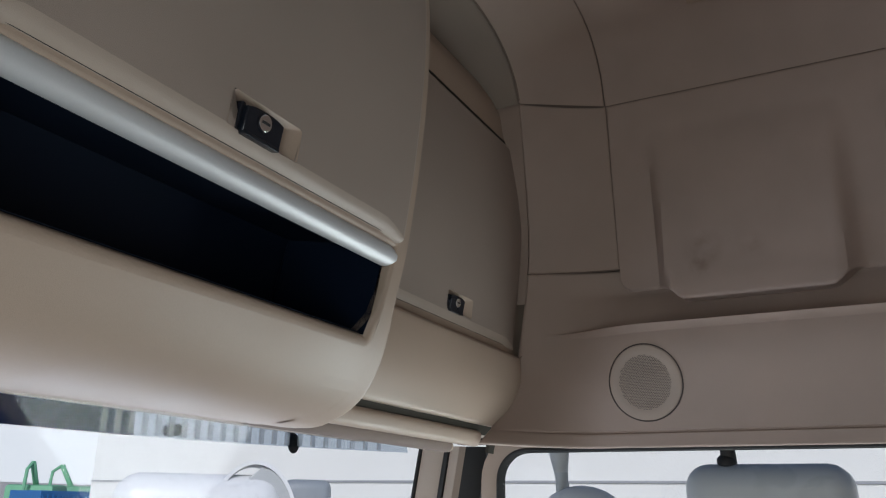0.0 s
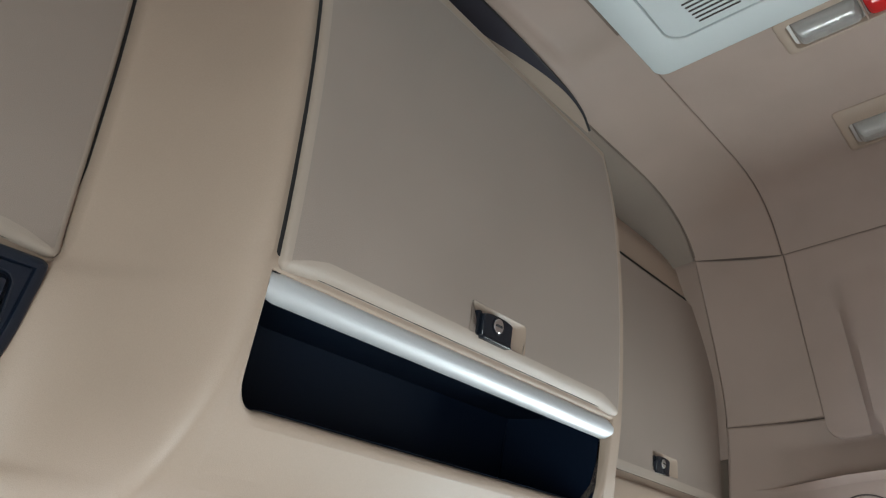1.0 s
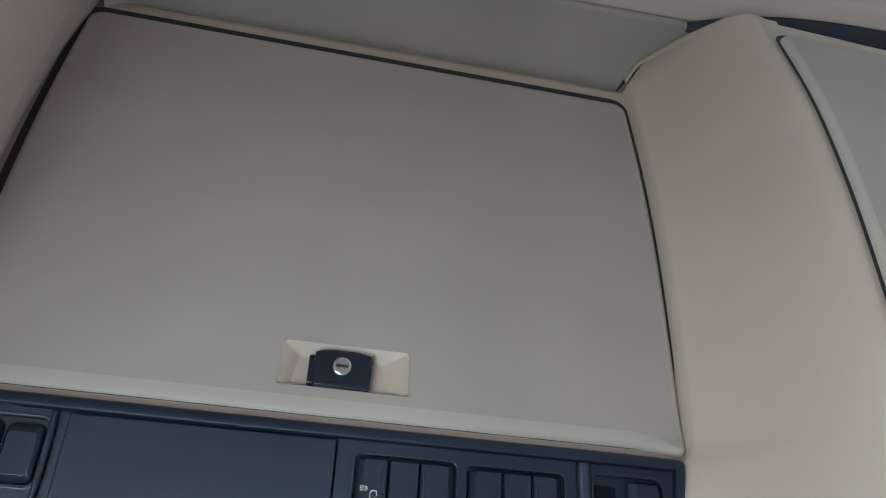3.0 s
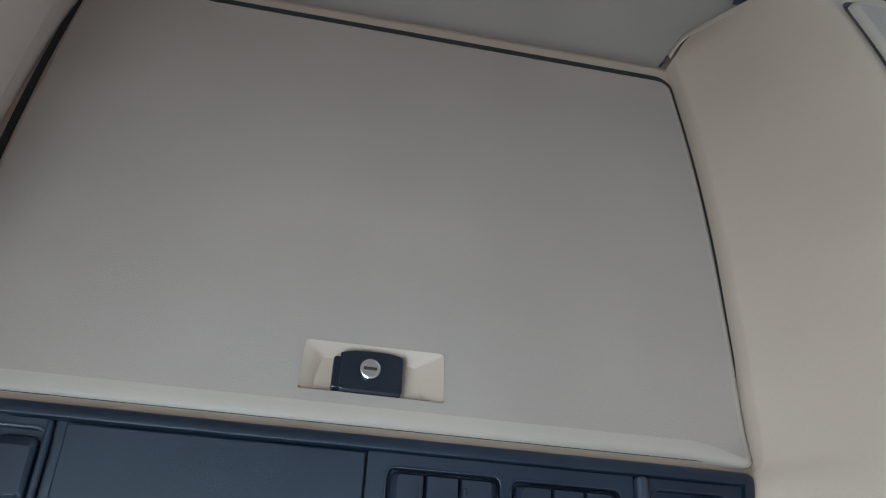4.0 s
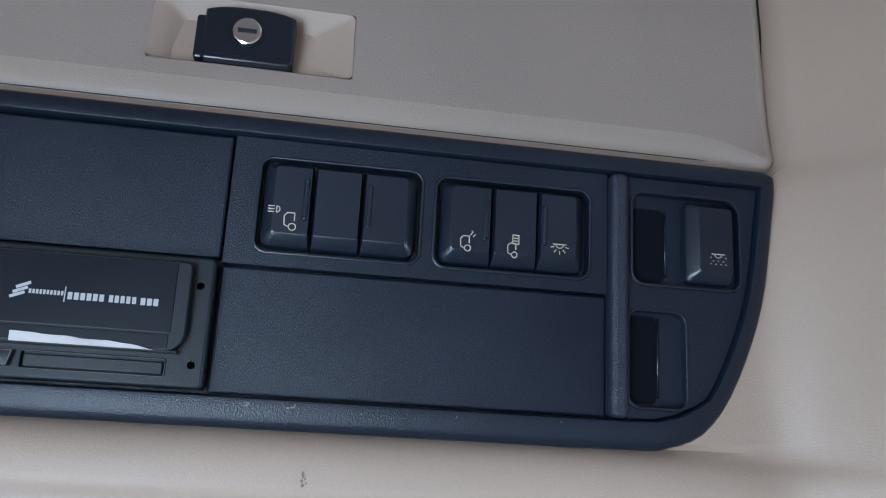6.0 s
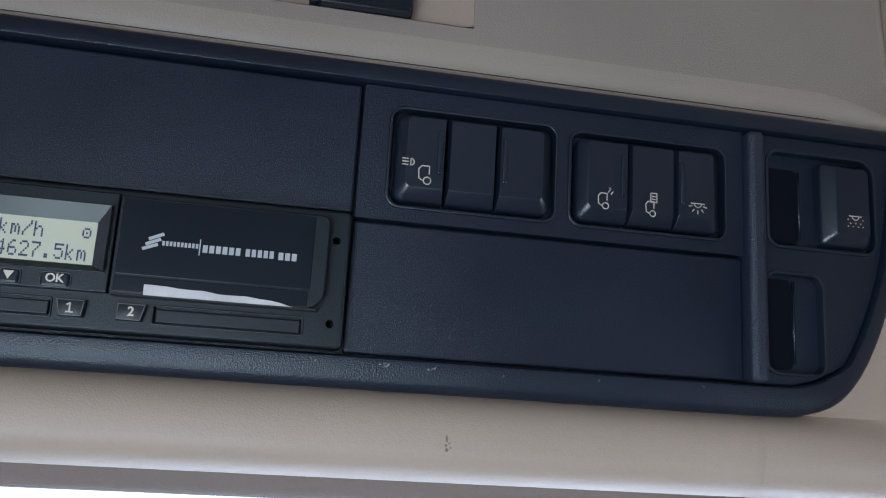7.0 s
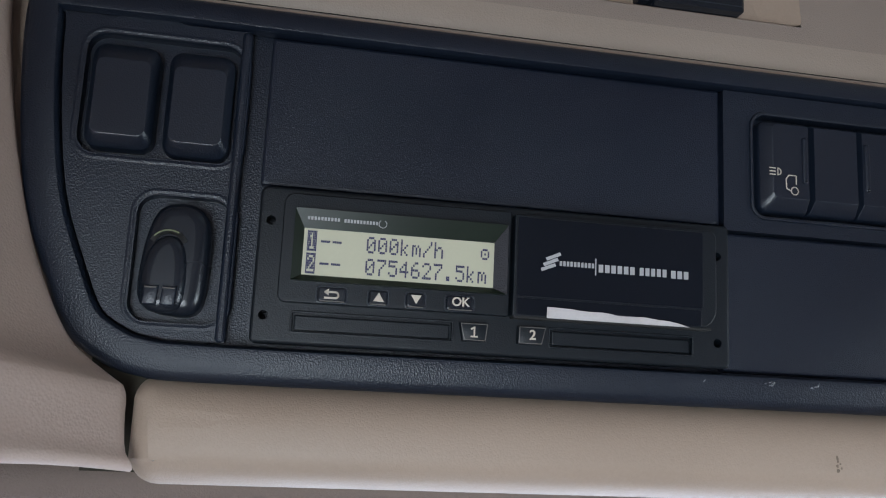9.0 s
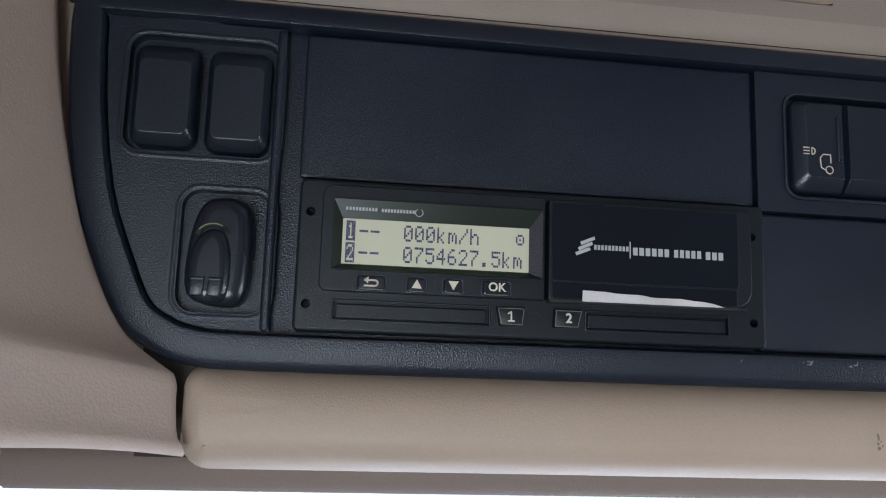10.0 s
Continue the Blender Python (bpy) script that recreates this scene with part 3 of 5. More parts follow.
def rays(cx, cz):
    return dome(cx, cz) + [(cx + 0.0030 * math.cos(a), cz + 0.0018 + 0.0030 * math.sin(a), cx + 0.0046 * math.cos(a), cz + 0.0018 + 0.0046 * math.sin(a)) for a in (radians(v) for v in (196, 233, 270, 307, 344))]


def dots(cx, cz):
    spots = [(x, z) for z, row in ((0.0004, (-0.004, 0.004)), (-0.0014, (-0.0027, 0.0, 0.0027)), (-0.003, (-0.004, -0.0014, 0.0014, 0.004))) for x in row]
    return dome(cx, cz) + [(cx + x - 0.00022, cz + z, cx + x + 0.00022, cz + z) for x, z in spots]


def rocker(parent, x0, x1, z0, z1, corners, ticks=(), print_on=(), label="black rocker switch", slopes=(0.0008, 0.0008, 0.0062, 0.0024)):
    """A rocker switch: a flat face with sloping edges (left, right, bottom, top) and a printed symbol."""
    bm = bmesh.new()
    rows = []
    cs = corners if isinstance(corners, tuple) else (corners,) * 4
    fl, fr, fb, ft = slopes
    for k, y in ((-1, 0.0125), (0, 0.0074), (0.05, 0.0065), (0.14, 0.0056), (0.86, 0.0026), (0.95, 0.0022), (1, 0.0021)):
        q = max(k, 0)
        line = rounded(x0 + fl * q, x1 - fr * q, z0 + fb * q, z1 - ft * q, tuple(max(c * (1 - 0.45 * q), 0.0004) for c in cs), 5)
        rows.append([bm.verts.new((x, y, z)) for x, z in line])
    for a, b in zip(rows, rows[1:]):
        for i in range(len(a)):
            bm.faces.new((a[i], a[(i + 1) % len(a)], b[(i + 1) % len(a)], b[i]))
    bm.faces.new(rows[-1])
    bmesh.ops.recalc_face_normals(bm, faces=bm.faces[:])
    cap = part("rocker_switch", bm, RUB, parent, label)
    for x, za, zb in ticks:
        part("finger_groove", slab(rounded(x - 0.0013, x + 0.0013, za, zb, 0.0012), 0.0012, 0.0026, 0.0009, 3), RUB, cap)
        part("stop", slab(rounded(x - 0.0006, x + 0.0006, za + 0.0005, za + 0.0017, 0.0005), 0.0009, 0.002, 0.0003), GLOSS, cap)
    if print_on:
        part("symbol", strokes(print_on, 0.0018, 0.0005), CREAM, cap, "cream printed symbol")
    return cap


LEFT_END, RIGHT_END = (0.0048, 0.0008, 0.0062, 0.0024), (0.0008, 0.0048, 0.0062, 0.0024)
S = 0.0006
rocker(plate, 0.2031, 0.2253, 0.0224, 0.0634, (0.004, S, S, 0.004), ((0.2226, 0.035, 0.056),), beam(0.2092, 0.0396) + cab_symbol(0.2158, 0.0345, 1.3), "black rocker switch with a lamp symbol", LEFT_END)
rocker(plate, 0.2266, 0.2488, 0.0224, 0.0634, S, (), (), "plain black rocker blank")
rocker(plate, 0.2499, 0.2753, 0.0224, 0.0634, (S, 0.004, 0.004, S), ((0.2527, 0.034, 0.056),), (), "plain black rocker switch", RIGHT_END)
rocker(plate, 0.288, 0.3125, 0.0221, 0.0624, (0.004, S, S, 0.004), ((0.3096, 0.0335, 0.0545),), cab_symbol(0.2996, 0.0316, 1.15) + [(0.3022, 0.0356, 0.3034, 0.0372), (0.3034, 0.0372, 0.3028, 0.0378), (0.3036, 0.0348, 0.3046, 0.0362)], "black rocker switch with a cab symbol", LEFT_END)
rocker(plate, 0.3136, 0.3355, 0.0221, 0.0624, S, (), cab_symbol(0.3228, 0.0302, 1.1) + [(0.3232, 0.0332, 0.3262, 0.0332), (0.3232, 0.0376, 0.3262, 0.0376), (0.3232, 0.0332, 0.3232, 0.0376), (0.3262, 0.0332, 0.3262, 0.0376), (0.3239, 0.0361, 0.3255, 0.0361), (0.3239, 0.0347, 0.3255, 0.0347)], "black rocker switch with a cab symbol")
rocker(plate, 0.3366, 0.3597, 0.0221, 0.0624, (S, 0.004, 0.004, S), ((0.3392, 0.0335, 0.0545),), rays(0.3468, 0.0328), "black rocker switch with a lamp symbol", RIGHT_END)
rocker(right_plate, 0.4138, 0.4405, 0.0225, 0.0645, (0.003, 0.004, 0.004, 0.003), (), dots(0.4297, 0.0352), "black rocker switch with a dome lamp symbol", (0.0065, 0.0028, 0.0055, 0.003))
rocker(left_plate, -0.0712, -0.0465, 0.0235, 0.0645, 0.005, (), (), "plain black rocker blank", (0.0028, 0.0028, 0.0045, 0.0075))
rocker(left_plate, -0.0432, -0.0186, 0.0228, 0.0642, 0.005, (), (), "plain black rocker blank", (0.0028, 0.0028, 0.0045, 0.0075))
# thumb lever with a ribbed foot
lever = part("lever", slab(catmull([(-0.0325, -0.0375), (-0.0235, -0.035), (-0.0215, -0.02), (-0.022, -0.003), (-0.0275, 0.0035), (-0.037, 0.0035), (-0.0425, -0.002), (-0.0455, -0.018), (-0.0445, -0.0335)], 4),
                           0.0005, 0.0125, 0.006, 6), GLOSS, panel, "glossy black thumb lever")
part("thumb_pad", slab(catmull([(-0.0355, -0.0368), (-0.0295, -0.0345), (-0.0282, -0.024), (-0.0292, -0.0145), (-0.0318, -0.0098), (-0.0358, -0.0085), (-0.0398, -0.0105), (-0.0428, -0.0155), (-0.0444, -0.0245), (-0.0425, -0.035)], 4),
                       -0.0022, 0.003, 0.0042, 6), GLOSS, lever)
part("slit", strokes(arc(-0.0357, -0.0135, 0.0062, 28, 152, 12), 0.0001, 0.0019), SEAL, lever)
# thin highlight along the slit, painted as a pale olive line
part("slit_highlight", strokes(arc(-0.0357, -0.0135, 0.0067, 62, 140, 8), -0.0001, 0.00045), material("pale olive slit highlight", (0.2, 0.22, 0.12), 0.4), lever, "pale olive highlight painted in the slit")
for x in (-0.0398, -0.0336):
    foot = part("grip_pad", slab([(x - 0.0027, -0.0345), (x + 0.0022, -0.0345), (x + 0.0028, -0.0275), (x - 0.0022, -0.0275)], -0.0032, 0.001, 0.0006), RUB, lever, "small ribbed grip")
    part("rib", box(x - 0.0022, x + 0.0022, -0.0036, -0.002, -0.0286, -0.028, 0.0002, 1), EDGE_GREY, foot)

# ---- tachograph ----
tacho = thing("tachograph", LEAN, "black digital tachograph with lit display and torn paper", "tachograph")
SHELL = material("tachograph plastic", (0.0052, 0.008, 0.0118), 0.4, grain=0.12, scale=1700, vary=0.15, spec=0.36)
PLAIN = material("flat black plastic", (0.004, 0.006, 0.011), 0.3, vary=0.12, spec=0.25)
plate_out = rounded(-0.0045, 0.1855, -0.0455, 0.0132, (0.002, 0.002, 0.002, 0.003))
holes = [[(x + 0.0018 * math.cos(k * math.tau / 12), z + 0.0018 * math.sin(k * math.tau / 12)) for k in range(12)] for x in (0, 0.18) for z in (0, -0.0355)]
slots = [rounded(0.0105, 0.0705, -0.0408, -0.0338, 0.0006), rounded(0.1095, 0.1688, -0.0408, -0.0338, 0.0006)]
bm = sheet(inset(plate_out, 0.0012), holes + slots, lambda x, z: 0.0, 0.05)
join(bm, rolled(plate_out, [0.0012] * len(plate_out), lambda x, z: 0.0, 0.012, 3))
for w in holes:
    join(bm, well(w, 0.0, 0.006, False))
for w in slots:
    join(bm, well(w, 0.0, 0.0022))
body = part("body", bm, SHELL, tacho)
for w in slots:
    part("slot_rim", ring(inset(w, -0.0007), inset(w, 0.0001), -0.0005, 0.001, 0.0003), SHELL, tacho)
    xs = [x for x, _ in w]
    part("card_slot", slab(rounded(min(xs) + 0.0008, max(xs) - 0.0008, -0.0402, -0.0348, 0.0005), 0.0004, 0.002, 0.0005), SHELL, tacho, "card slot flap")
module = slab(rounded(0.0045, 0.0915, -0.0305, 0.0102, (0.003, 0.0005, 0.0005, 0.004)), -0.0045, 0.002, 0.0041, 4)
part("display_housing", module, SHELL, tacho)
# the green in this black paints a reflection on the slopes
TINT = material("glossy display surround, green reflection", (0.007, 0.013, 0.0075), 0.3, vary=0.1, spec=0.3)
FRAME = ((0.0088, 0.0896, -0.0226, 0.0042), (0.0125, 0.0848, -0.0202, -0.0028))
(fx0, fx1, fz0, fz1), (gx0, gx1, gz0, gz1) = FRAME
outer = [(fx0, -0.0075, fz0), (fx1, -0.0075, fz0), (fx1, -0.0075, fz1), (fx0, -0.0075, fz1)]
inner = [(gx0, -0.0048, gz0), (gx1, -0.0048, gz0), (gx1, -0.0048, gz1), (gx0, -0.0048, gz1)]
for k, (mat, lab) in enumerate(((TINT, "glossy black lower slope"), (material("grey grained bezel", (0.022, 0.022, 0.028), 0.5, grain=0.3, scale=1500), "grained side slope"), (TINT, "glossy upper slope with a green reflection in its colour"), (TINT, "glossy side slope"))):
    bm = bmesh.new()
    o1, o2, i1, i2 = outer[k], outer[(k + 1) % 4], inner[k], inner[(k + 1) % 4]
    back = [Vector((p[0], -0.004, p[2])) for p in (o1, o2)]
    vs = [bm.verts.new(p) for p in (back[0], back[1], o1, o2, i1, i2)]
    bm.faces.new((vs[0], vs[1], vs[3], vs[2]))
    bm.faces.new((vs[2], vs[3], vs[5], vs[4]))
    bmesh.ops.recalc_face_normals(bm, faces=bm.faces[:])
    if bm.faces[:][-1].normal.y > 0:
        bmesh.ops.reverse_faces(bm, faces=bm.faces[:])
    part("display_surround", bm, mat, tacho, lab, False)
lcd_mat = material("lit display", (0.44, 0.43, 0.32), 0.5, vary=0.03)
b = lcd_mat.node_tree.nodes["Principled BSDF"]
b.inputs["Emission Color"].default_value = (0.75, 0.725, 0.47, 1)
b.inputs["Emission Strength"].default_value = 0.1
lcd = part("display", slab(rounded(0.0124, 0.0849, -0.0203, -0.0027, 0.0006), -0.0048, -0.004), lcd_mat, tacho, "pale yellow-green lit display")
INK = material("dark blue display dots", (0.03, 0.03, 0.09), 0.5, vary=0.02)
GLYPH = {"0": "01110 10001 10011 10101 11001 10001 01110", "1": "00100 01100 00100 00100 00100 00100 01110", "2": "01110 10001 00001 00010 00100 01000 11111",
         "4": "00010 00110 01010 10010 11111 00010 00010", "5": "11111 10000 11110 00001 00001 10001 01110", "6": "00110 01000 10000 11110 10001 10001 01110",
         "7": "11111 00001 00010 00100 01000 01000 01000", ".": "00000 00000 00000 00000 00000 01100 01100", "-": "00000 00000 00000 11111 00000 00000 00000",
         "k": "10000 10000 10010 10100 11000 10100 10010", "m": "00000 00000 11010 10101 10101 10101 10001", "/": "00001 00001 00010 00100 01000 10000 10000",
         "h": "10000 10000 10110 11001 10001 10001 10001", "@": "00000 01110 10001 10101 10001 01110 00000"}


def dot_matrix(text, x, z, pitch, dx, dz, invert=False):
    """Characters of small square dots; x, z: the top left."""
    bm = bmesh.new()
    for c, ch in enumerate(text):
        if ch == " ":
            continue
        rows_ = GLYPH[ch].split()
        if invert:
            rows_ = ["0000000"] + ["0" + r + "0" for r in rows_] + ["0000000"]
            rows_ = [r.replace("0", "x").replace("1", "0").replace("x", "1") for r in rows_]
        for j, r in enumerate(rows_):
            for i, q in enumerate(r):
                if q == "1":
                    a, b_ = x + c * pitch + i * dx, z - j * dz
                    f = bm.faces.new([bm.verts.new((p, -0.0050, q2)) for p, q2 in ((a, b_), (a, b_ - dz * 0.93), (a + dx * 0.93, b_ - dz * 0.93), (a + dx * 0.93, b_))])
                    f.normal_update()
                    if f.normal.y > 0:
                        f.normal_flip()
    return bm


part("reading", dot_matrix("000km/h", 0.0358, -0.0043, 0.00428, 0.00068, 0.00090), INK, lcd, "000km/h in dark dots")
part("reading", dot_matrix("0754627.5km", 0.0358, -0.0126, 0.00428, 0.00068, 0.00090), INK, lcd, "0754627.5km in dark dots")
part("reading", dot_matrix("--", 0.0188, -0.0043, 0.00428, 0.00068, 0.00090), INK, lcd)
part("reading", dot_matrix("--", 0.0188, -0.0126, 0.00428, 0.00068, 0.00090), INK, lcd)
part("reading", dot_matrix("@", 0.0795, -0.0046, 0.00428, 0.00068, 0.00085), INK, lcd)
part("reading", dot_matrix("1", 0.0138, -0.0036, 0.004, 0.0005, 0.00086, True), INK, lcd)
part("reading", dot_matrix("2", 0.0138, -0.0120, 0.004, 0.0005, 0.00086, True), INK, lcd)


def lettering(text, size, x, z, y, bold=0.0):
    """Flat letters of the built-in font, standing on x, z."""
    d = bpy.data.curves.new("letters", "FONT")
    d.body, d.size, d.offset = text, size, bold
    d.align_x, d.align_y = "CENTER", "CENTER"
    ob = bpy.data.objects.new("letters", d)
    me = ob.to_mesh()
    bm = bmesh.new()
    bm.from_mesh(me)
    ob.to_mesh_clear()
    bpy.data.objects.remove(ob)
    for v in bm.verts:
        v.co = Vector((x + v.co.x, y, z + v.co.y))
    return bm


WHITE = material("white print", (0.38, 0.38, 0.39), 0.6, vary=0.02)
# maker's lettering as plain bars
bars = strokes([(0.0134 + k * 0.00122, 0.0008, 0.0142 + k * 0.00122, 0.0008) for k in range(10)] + [(0.0268 + k * 0.00118, 0.0007, 0.0276 + k * 0.00118, 0.0007) for k in range(11)], -0.0065, 0.0013, 0)
join(bars, strokes(arc(0.0412, 0.0006, 0.0015, 0, 360, 12), -0.0066, 0.0003))
part("plain_print", bars, WHITE, tacho, "white printed bars")
for x, kind in ((0.0242, "back"), (0.0413, "up"), (0.0553, "down"), (0.0722, "ok")):
    half = 0.0036 if kind in ("up", "down") else 0.0053
    part("key_rim", ring(rounded(x - half - 0.0006, x + half + 0.0006, -0.0302, -0.0238, 0.0014), rounded(x - half, x + half, -0.0297, -0.0243, 0.0012), -0.0052, -0.003, 0.0002), RUB, tacho)
    key = part("key", slab(rounded(x - half, x + half, -0.0297, -0.0243, 0.0012), -0.0062, -0.003, 0.0008), GLOSS, tacho, "black push key")
    if kind == "ok":
        bm = lettering("OK", 0.0046, x, -0.0267, -0.0066, 0.00012)
    elif kind == "back":
        bm = strokes([(x - 0.0026, -0.0283, x + 0.0014, -0.0283), (x - 0.0022, -0.0262, x + 0.0012, -0.0262)] + arc(x + 0.0013, -0.02725, 0.00105, -90, 90, 6), -0.0066, 0.0007)
        join(bm, slab([(x - 0.003, -0.0262), (x - 0.0012, -0.0275), (x - 0.0012, -0.0249)], -0.0066, -0.0064))
    else:
        s = 1 if kind == "up" else -1
        tri = [(x - 0.002, -0.0268 - 0.0017 * s), (x + 0.002, -0.0268 - 0.0017 * s), (x, -0.0268 + 0.0017 * s)]
        bm = slab(tri if s > 0 else tri[::-1], -0.0066, -0.0064)
    part("symbol", bm, CREAM, key, "cream key symbol")
    part("key_edge", box(x - half + 0.0008, x + half - 0.0008, -0.0064, -0.005, -0.0297, -0.0293, 0.0001, 1), EDGE_GREY, key)
for x, ch in ((0.0785, "1"), (0.1015, "2")):
    s = 1 if ch == "1" else -1
    key = part("key", slab([(x - 0.0049 + 0.0008 * s, -0.0407), (x + 0.0049 - 0.0000 - 0.0008 * (s < 0), -0.0407), (x + 0.0056, -0.0338), (x - 0.0056, -0.0338)][::1], -0.0032, 0.001, 0.0009), SHELL, tacho, "black card key")
    line = [(x - 0.0044 + 0.0008 * s, -0.0403), (x + 0.0044 - 0.0008 * (s < 0), -0.0403), (x + 0.0051, -0.0342), (x - 0.0051, -0.0342)]
    part("key_edge", strokes([(*p, *q) for p, q in zip(line, line[1:] + line[:1])], -0.0034, 0.0003), EDGE_GREY, key)
    digit = lettering(ch, 0.0052, x, -0.0372, -0.0036, 0.00013) if ch == "2" else strokes([(x + 0.0001, -0.039, x + 0.0001, -0.0354), (x + 0.0001, -0.0355, x - 0.0011, -0.0362), (x - 0.0011, -0.039, x + 0.0013, -0.039)], -0.0036, 0.0006)
    part("digit", digit, CREAM, key, "cream digit")
drawer = part("printer_drawer", slab(rounded(0.0925, 0.1765, -0.0305, 0.0092, (0.0008, 0.008, 0.003, 0.0005)), -0.006, 0.002, 0.0022, 3), SHELL, tacho, "black printer drawer")
face = strokes([(0.1264 + k * 0.0026, -0.0098, 0.1283 + k * 0.0026, -0.0098) for k in range(6)] + [(0.1434 + k * 0.0024, -0.0098, 0.1451 + k * 0.0024, -0.0098) for k in range(5)]
               + [(0.1566 + k * 0.0027, -0.0100, 0.1586 + k * 0.0027, -0.0100) for k in range(3)], -0.0067, 0.0031, 0)
part("plain_print", face, WHITE, drawer, "white printed bars")
face = strokes([(0.1105 + k * 0.00145, -0.0090, 0.1115 + k * 0.00145, -0.0090) for k in range(10)], -0.0067, 0.0019, 0)
join(face, strokes([(0.1252, -0.0125, 0.1252, -0.0062)], -0.0067, 0.0005))
join(face, strokes([(0.1035, -0.0118, 0.1085, -0.0098), (0.1045, -0.0098, 0.1095, -0.0076), (0.1055, -0.0076, 0.1105, -0.0054)], -0.0067, 0.0013))
part("plain_print", face, WHITE, drawer, "white printed mark")
part("label_plate", slab(rounded(0.0938, 0.1706, -0.0226, 0.0082, 0.0008), -0.0064, -0.005, 0.0003), PLAIN, drawer, "smooth black front plate")
part("tear_bar", slab(rounded(0.0938, 0.1700, -0.0298, -0.0232, 0.0008), -0.0062, -0.005, 0.0004), PLAIN, drawer, "matt black tear bar")
part("tear_slot", box(0.093, 0.174, -0.0061, 0.0, -0.0312, -0.0302, 0.0002, 1), SEAL, drawer)
PAPER = material("white thermal paper", (0.5, 0.47, 0.47), 0.85, vary=0.08, blotch=120)
rng = random.Random(4)
bm = bmesh.new()
top, low = [], []
for k in range(41):
    u = k / 40
    x = 0.1058 + u * 0.0585
    h = 0.0042 - 0.0012 * u + 0.0009 * math.sin(u * 21) * (0.3 + u) * 0.5 + rng.uniform(-0.0002, 0.0002)
    if u > 0.85:
        h *= max(0.12, (1 - u) / 0.15)
    bulge = -0.0072 - 0.0008 * math.sin(u * 9)
    top.append(bm.verts.new((x, bulge, -0.0262 - 0.002 * u - (0.0042 - h) * 0.6)))
    low.append(bm.verts.new((x, -0.0068, -0.0305)))
for k in range(40):
    bm.faces.new((low[k], low[k + 1], top[k + 1], top[k]))
part("paper_strip", bm, PAPER, tacho, "torn white paper edge")

# ---- cab shell, right half as drawn and left half mirrored ----
# edge of the side trim along the console, from the roof down to the windscreen: z: (x, y)
LOW_EDGE = [(-0.105, (0.870, 0.008)), (-0.066, (0.871, 0.010)), (-0.058, (0.878, 0.014)), (-0.046, (0.891, 0.012)), (-0.026, (0.905, 0.010)), (0.0, (0.915, 0.008)),
            (0.05, (0.927, 0.002)), (0.12, (0.935, -0.006)), (0.2, (0.938, -0.016))]
EDGES = {1: [(-0.105, (0.782, 0.012)), (-0.09, (0.79, 0.012)), (-0.069, (0.823, 0.012)), (-0.058, (0.841, 0.012)), (-0.03, (0.874, 0.011)), (0.0, (0.898, 0.009))] + LOW_EDGE[6:] + [(0.28, (0.931, -0.026)), (0.38, (0.907, -0.033)), (0.48, (0.872, -0.040)), (0.556, (0.845, -0.045))],
         -1: [(-0.105, (0.8585, 0.013)), (-0.089, (0.8605, 0.013)), (-0.084, (0.8635, 0.013)), (-0.074, (0.8652, 0.0135)), (-0.062, (0.867, 0.0135)), (-0.057, (0.874, 0.015)), (-0.048, (0.886, 0.013))]
         + [(-0.026, (0.899, 0.010)), (0.0, (0.909, 0.008)), (0.05, (0.921, 0.002)), (0.12, (0.931, -0.006)), (0.2, (0.944, -0.016)), (0.28, (0.95, -0.026)), (0.38, (0.948, -0.033)), (0.48, (0.943, -0.040)), (0.556, (0.935, -0.045))]}
EDGE = EDGES[1]
# second seam, behind the first: z: x
SEAM = [(-0.1, 0.952), (0.0, 0.958), (0.12, 0.964), (0.2, 0.974), (0.245, 0.973), (0.43, 0.948), (0.556, 0.929)]
ROOF_A = [(0, (0.845, 0.556)), (0.05, (0.826, 0.592)), (0.1, (0.79, 0.624)), (0.16, (0.735, 0.648)), (0.26, (0.64, 0.662)), (0.9, (0.0, 0.672))]
ROOF_B = [(0, (0.929, 0.556)), (0.07, (0.906, 0.621)), (0.14, (0.858, 0.668)), (0.22, (0.785, 0.688)), (0.3, (0.70, 0.692)), (1.0, (0.0, 0.695))]


def cushion(fn, us, vs, inner, roll=0.005, depth=0.006, edges=(1, 1, 1, 1)):
    """A trim piece from fn(u, v) with its edges rolled back, away from the point inner. edges: low u, high u, low v, high v."""
    bm = bmesh.new()
    P = [[Vector(fn(u, v)) for v in vs] for u in us]
    nu, nv = len(us), len(vs)
    out = []
    for i in range(nu):
        row = []
        for j in range(nv):
            a = P[min(i + 1, nu - 1)][j] - P[max(i - 1, 0)][j]
            b = P[i][min(j + 1, nv - 1)] - P[i][max(j - 1, 0)]
            nrm = a.cross(b).normalized()
            if nrm.dot(Vector(inner) - P[i][j]) > 0:
                nrm = -nrm
            back = 0
            for on, q in zip(edges, ((P[i][j] - P[0][j]).length, (P[i][j] - P[-1][j]).length, (P[i][j] - P[i][0]).length, (P[i][j] - P[i][-1]).length)):
                if on and q < roll:
                    back = max(back, depth * (1 - math.sqrt(max(0, 1 - (1 - q / roll) ** 2))))
            row.append(bm.verts.new(P[i][j] + nrm * back))
        out.append(row)
    for i in range(nu - 1):
        for j in range(nv - 1):
            bm.faces.new((out[i][j], out[i + 1][j], out[i + 1][j + 1], out[i][j + 1]))
    bm.normal_update()
    f = bm.faces[len(bm.faces) // 2] if bm.faces.ensure_lookup_table() is None else None
    if f.normal.dot(Vector(inner) - f.calc_center_median()) < 0:
        bmesh.ops.reverse_faces(bm, faces=bm.faces[:])
    return bm


